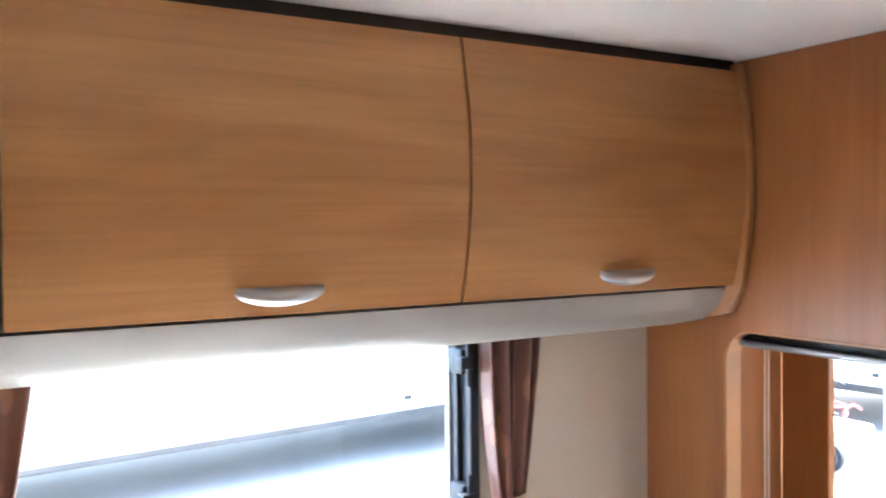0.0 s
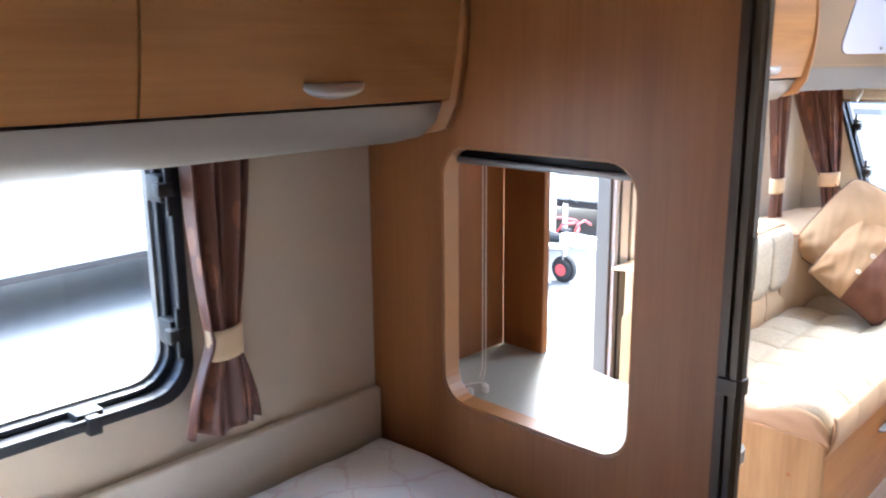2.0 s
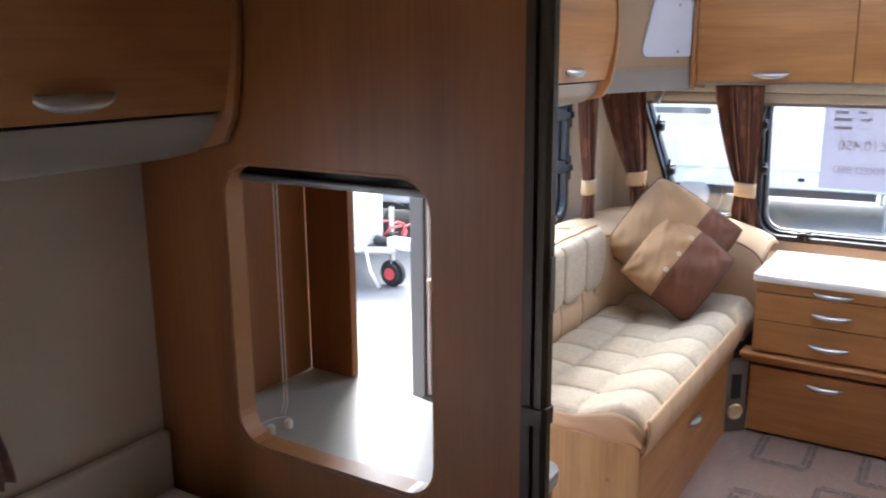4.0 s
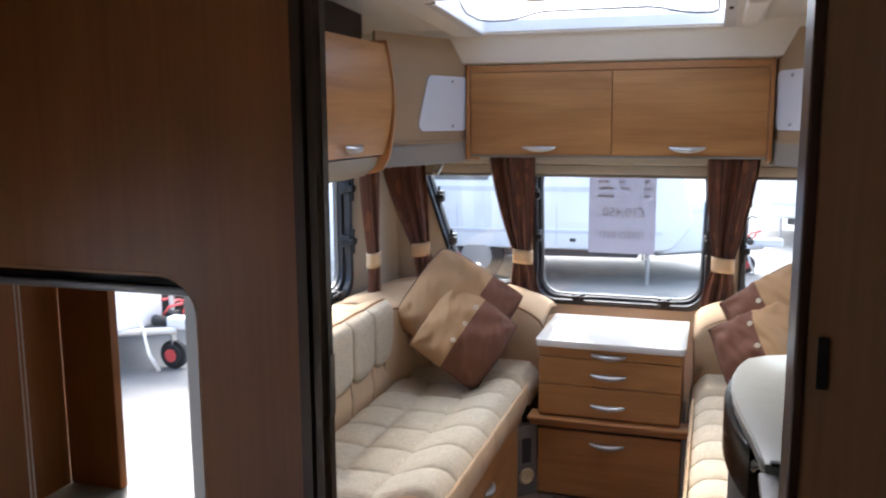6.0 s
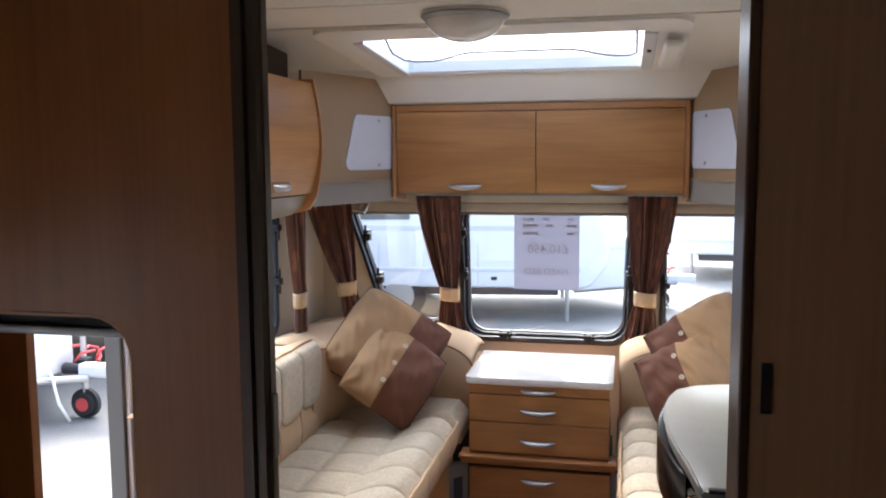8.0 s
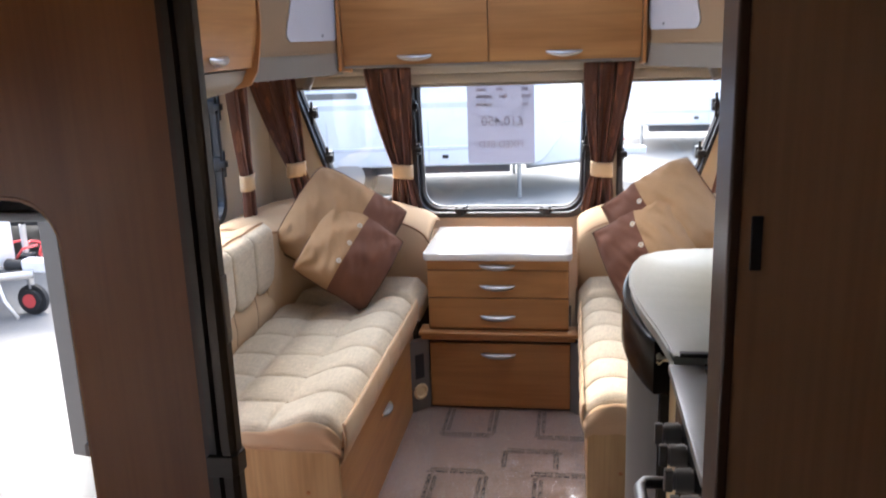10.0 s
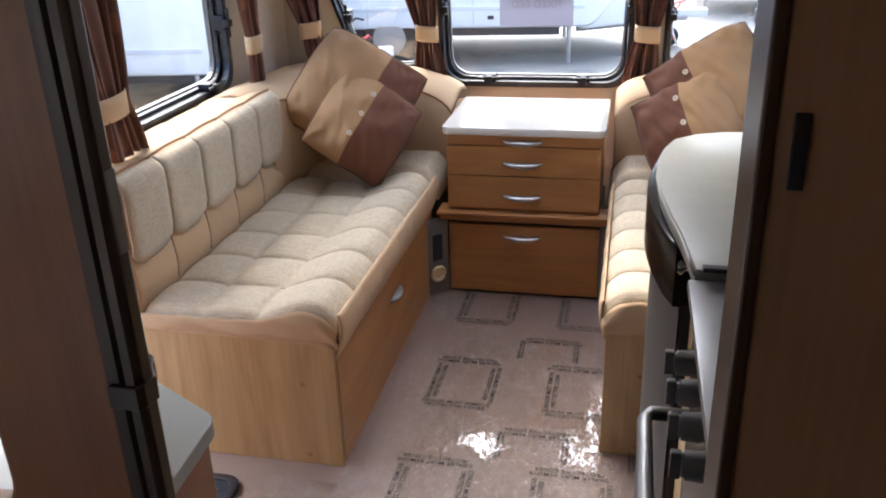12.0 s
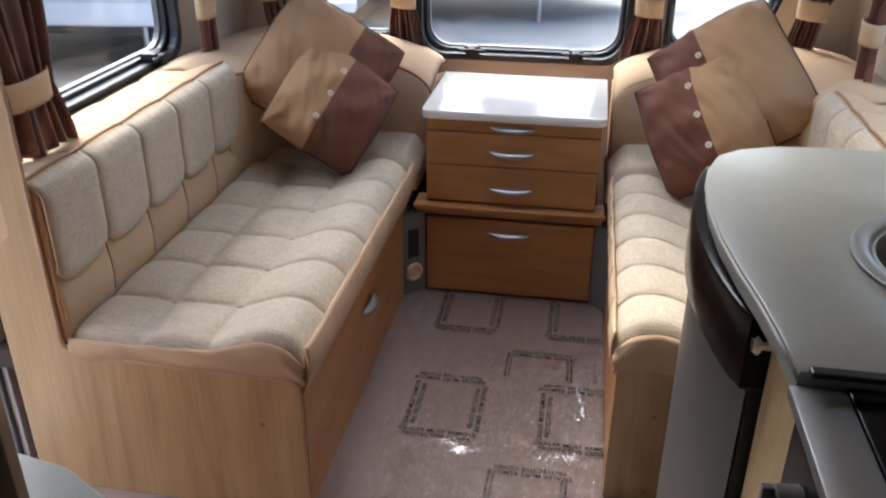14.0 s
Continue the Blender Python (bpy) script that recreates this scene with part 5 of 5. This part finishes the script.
def caravan(name, m, length, label, drawbar, axle=-0.2):
    """A parked white touring caravan: moulded body, skirt, windows, wheels and drawbar. Its long axis is x before m."""
    ob = thing(name, (0, 0, 0), label, "caravan", "parked caravans")
    h = length / 2
    side = rounded([(-h, 0.42), (h - 0.25, 0.42), (h, 0.75), (h - 0.35, 2.35), (h - 0.8, 2.6), (-h + 0.25, 2.6), (-h, 2.2)], 0.22, 8)
    part("body", slab("y", side, -1.1, 1.1, bevel=0.06), white_body, ob, "white moulded body", smooth=40)
    part("skirt", box(-h + 0.3, h - 0.6, -0.7, 0.7, 0.28, 0.44, 0.02), grey_skirt, ob, "grey chassis beam")
    for s in (-1, 1):
        for x in (-h * 0.55, h * 0.05, h * 0.6):
            part("window", slab("y", rounded(rect(x - 0.5, x + 0.5, 1.35, 1.95), 0.1), s * 1.098, s * 1.112), blue_window, ob, "tinted window")
        part("stripe", box(-h + 0.3, h - 0.5, s * 1.098 - 0.006, s * 1.098 + 0.006, 1.10, 1.16), pale_trim, ob)
        part("rail", box(-h + 0.1, h - 0.35, s * 1.10 - 0.012, s * 1.10 + 0.012, 0.62, 0.66, 0.004), pale_trim, ob, "pale side rail")
        for x in (-h * 0.72, -h * 0.3, h * 0.12, h * 0.5):
            part("panel_joint", box(x - 0.006, x + 0.006, s * 1.1 - 0.004, s * 1.1 + 0.004, 0.47, 0.96), pale_trim, ob, "joint between side panels")
        part("side_lamp", box(h * 0.55, h * 0.55 + 0.07, s * 1.1 - 0.012, s * 1.1 + 0.012, 0.52, 0.56, 0.006), tyre_mat, ob, "small dark side lamp")
        wheel = part("wheel", cyl((axle, s * 0.9, 0.32), (axle, s * 1.08, 0.32), 0.32, bevel=0.04), tyre_mat, ob, "black tyre", smooth=35)
        part("hub", cyl((axle, s * 1.07, 0.32), (axle, s * 1.09, 0.32), 0.19, bevel=0.01), silver, wheel)
        part("leg", cyl((h - 0.5, s * 0.9, 0.0), (h - 0.5, s * 0.9, 0.4), 0.025), silver, ob)
    part("front_window", slab("x", rounded(rect(-0.9, 0.9, 1.35, 1.95), 0.12), h - 0.22, h - 0.05), blue_window, ob, "tinted front window")
    if drawbar:
        part("decal", slab("y", rounded(rect(-0.15, 0.75, 1.23, 1.30), 0.03), -1.108, -1.099), grey_plastic, ob, "grey lozenge decal")
        nose = [(h - 0.40, -0.95), (h + 0.50, -0.32), (h + 0.62, -0.15), (h + 0.62, 0.15), (h + 0.50, 0.32), (h - 0.40, 0.95)]
        part("gas_locker", slab("z", rounded(nose, 0.08), 0.36, 0.98, bevel=0.05), white_body, ob, "white front gas locker", smooth=40)
        part("locker_joint", slab("z", rounded([(x + 0.004 if x > h else x, y * 1.004) for x, y in nose], 0.08), 0.845, 0.857), pale_trim, ob)
        for sd in (-1, 1):
            part("drawbar", tube([(h - 0.4, sd * 0.6, 0.33), (h + 0.9, sd * 0.06, 0.36)], 0.030), silver, ob, smooth=0)
        part("coupling", box(h + 0.80, h + 1.15, -0.05, 0.05, 0.36, 0.46, 0.02), pale_trim, ob, "pale towing coupling")
        part("coupling_gaiter", cyl((h + 0.66, 0, 0.41), (h + 0.82, 0, 0.41), 0.045, 0.035, bevel=0.006), tyre_mat, ob, "black ribbed gaiter", smooth=30)
        part("handbrake_lever", tube([(h + 0.70, 0.03, 0.42), (h + 0.78, 0.03, 0.52), (h + 0.90, 0.03, 0.55)], 0.010), red_mat, ob, "red brake lever", smooth=0)
        part("jockey_leg", cyl((h + 0.74, 0.12, 0.16), (h + 0.74, 0.12, 0.68), 0.022), silver, ob, smooth=30)
        part("jockey_handle", tube([(h + 0.74, 0.12, 0.68), (h + 0.78, 0.12, 0.72), (h + 0.86, 0.12, 0.70)], 0.010), tyre_mat, ob, smooth=0)
        part("jockey_clamp", box(h + 0.69, h + 0.79, 0.05, 0.16, 0.40, 0.47, 0.012), tyre_mat, ob, "black clamp")
        jw = part("jockey_wheel", cyl((h + 0.74, 0.07, 0.115), (h + 0.74, 0.17, 0.115), 0.115, bevel=0.03), tyre_mat, ob, "black jockey wheel", smooth=35)
        for q in (0.062, 0.172):
            part("jockey_hub", cyl((h + 0.74, q, 0.115), (h + 0.74, q + 0.008, 0.115), 0.052, bevel=0.003), red_mat, jw, "red hub", smooth=30)
        part("cable", tube([(h + 0.35 + 0.55 * i / 24, 0.20 + 0.07 * math.sin(i * 1.1), 0.48 + 0.06 * math.cos(i * 1.1)) for i in range(25)], 0.011), red_mat, ob, "pinkish red coiled towing cable", smooth=0)
        part("hose", tube([(h + 0.62, -0.18, 0.50), (h + 0.70, -0.20, 0.40), (h + 0.74, -0.19, 0.20), (h + 0.80, -0.16, 0.06)], 0.012), white_plastic, ob, "white hose", smooth=0)
    ob.matrix_basis = m
    return ob


caravan("caravan", pose(11.2, 3.55, -0.46, rz=-84), 6.2, "white caravan parked across the front", True, 0.6)
caravan("caravan", pose(5.97, 7.72, -0.46, rz=-90), 5.6, "white caravan parked with its drawbar towards the entrance", True)
caravan("caravan", pose(1.6, 7.2, -0.46, rz=4), 6.4, "white caravan parked alongside", False, -2.4)
caravan("caravan", pose(8.35, 6.45, -0.46, rz=-82), 5.8, "white caravan parked beyond the side window", True, -0.5)
caravan("caravan", pose(15.2, -3.4, -0.46, rz=86), 6.0, "white caravan standing behind the front row", False, 0.4)

# ---- clear film over the carpet, and its print ----
film_sheet = glass("clear_crinkled_film", gloss=0.27)
fn, fk = film_sheet.node_tree.nodes, film_sheet.node_tree.links
co, mp, tx, bp = fn.new("ShaderNodeTexCoord"), fn.new("ShaderNodeMapping"), fn.new("ShaderNodeTexNoise"), fn.new("ShaderNodeBump")
mp.inputs["Scale"].default_value, mp.inputs["Rotation"].default_value = (24, 52, 1), (0, 0, radians(35))
tx.inputs["Scale"].default_value, tx.inputs["Detail"].default_value, tx.inputs["Distortion"].default_value = 1.0, 3.0, 2.2
bp.inputs["Strength"].default_value, bp.inputs["Distance"].default_value = 0.9, 0.0026
fk.new(co.outputs["Object"], mp.inputs["Vector"])
fk.new(mp.outputs[0], tx.inputs["Vector"])
mid_, fold_, crease = fn.new("ShaderNodeMath"), fn.new("ShaderNodeMath"), fn.new("ShaderNodeMapRange")
mid_.operation, fold_.operation = "SUBTRACT", "ABSOLUTE"
mid_.inputs[1].default_value = 0.5
fk.new(tx.outputs["Fac"], mid_.inputs[0])
fk.new(mid_.outputs[0], fold_.inputs[0])
crease.inputs["From Max"].default_value = 0.09
fk.new(fold_.outputs[0], crease.inputs["Value"])
fk.new(crease.outputs[0], bp.inputs["Height"])
glossy = next(n for n in fn if n.type == "BSDF_GLOSSY")
glossy.inputs["Roughness"].default_value = 0.05
fk.new(bp.outputs[0], glossy.inputs["Normal"])


def film_point(u, v):
    x, y = 1.70 + u * 2.02, 0.095 + v * 0.76
    a, b = noise.noise((x * 9, y * 16, 3)), noise.noise((x * 30 + y * 11, y * 26, 8))
    return (x, y, 0.0045 + 0.0010 * a + 0.0005 * abs(b))


pfilm = structure("floor_film", sheet(film_point, 170, 70), film_sheet, "clear crinkled protective film over the carpet", smooth=0)

structure("floor_film", sheet(lambda u, v: (2.10 + u * 0.475, 0.858 + v * 0.20, 0.0045 + 0.0012 * noise.noise((u * 9, v * 7, 6)) + 0.004 * max(0.0, v - 0.9) * 10 * abs(math.sin(31 * u))), 60, 30), film_sheet, "edge of the clear protective film beside the sofa", smooth=0)

pf = thing("film_print", (3.2, 0.5, 0.0005), "black warning print on the protective film", "print", kind="structure")
LINE = "DEALER MUST REMOVE\nPROTECTIVE COVER"


def print_at(x, y, turn, size=0.0195):
    lettering("print_line", LINE, size, pose(x, y, 0.0072, 0, 0, turn), ink, pf, 0.0001)


for i in range(-2, 2):
    x = 2.955 + 0.517 * i
    for j in range(-1, 2):
        y = 0.635 - 0.352 * j + 0.004 * i
        if y > 0.86:
            continue
        print_at(x + 0.020, y - 0.005, -90)
        print_at(x + 0.265, y, 90)
        print_at(x + 0.14, y + 0.078, 0)
        print_at(x + 0.14, y - 0.098, 180)
        y2 = y - 0.25
        print_at(x + 0.425, y2, 90)
        print_at(x + 0.36, y2 + 0.095, 0, 0.011)
        print_at(x + 0.36, y2 - 0.085, 180, 0.011)
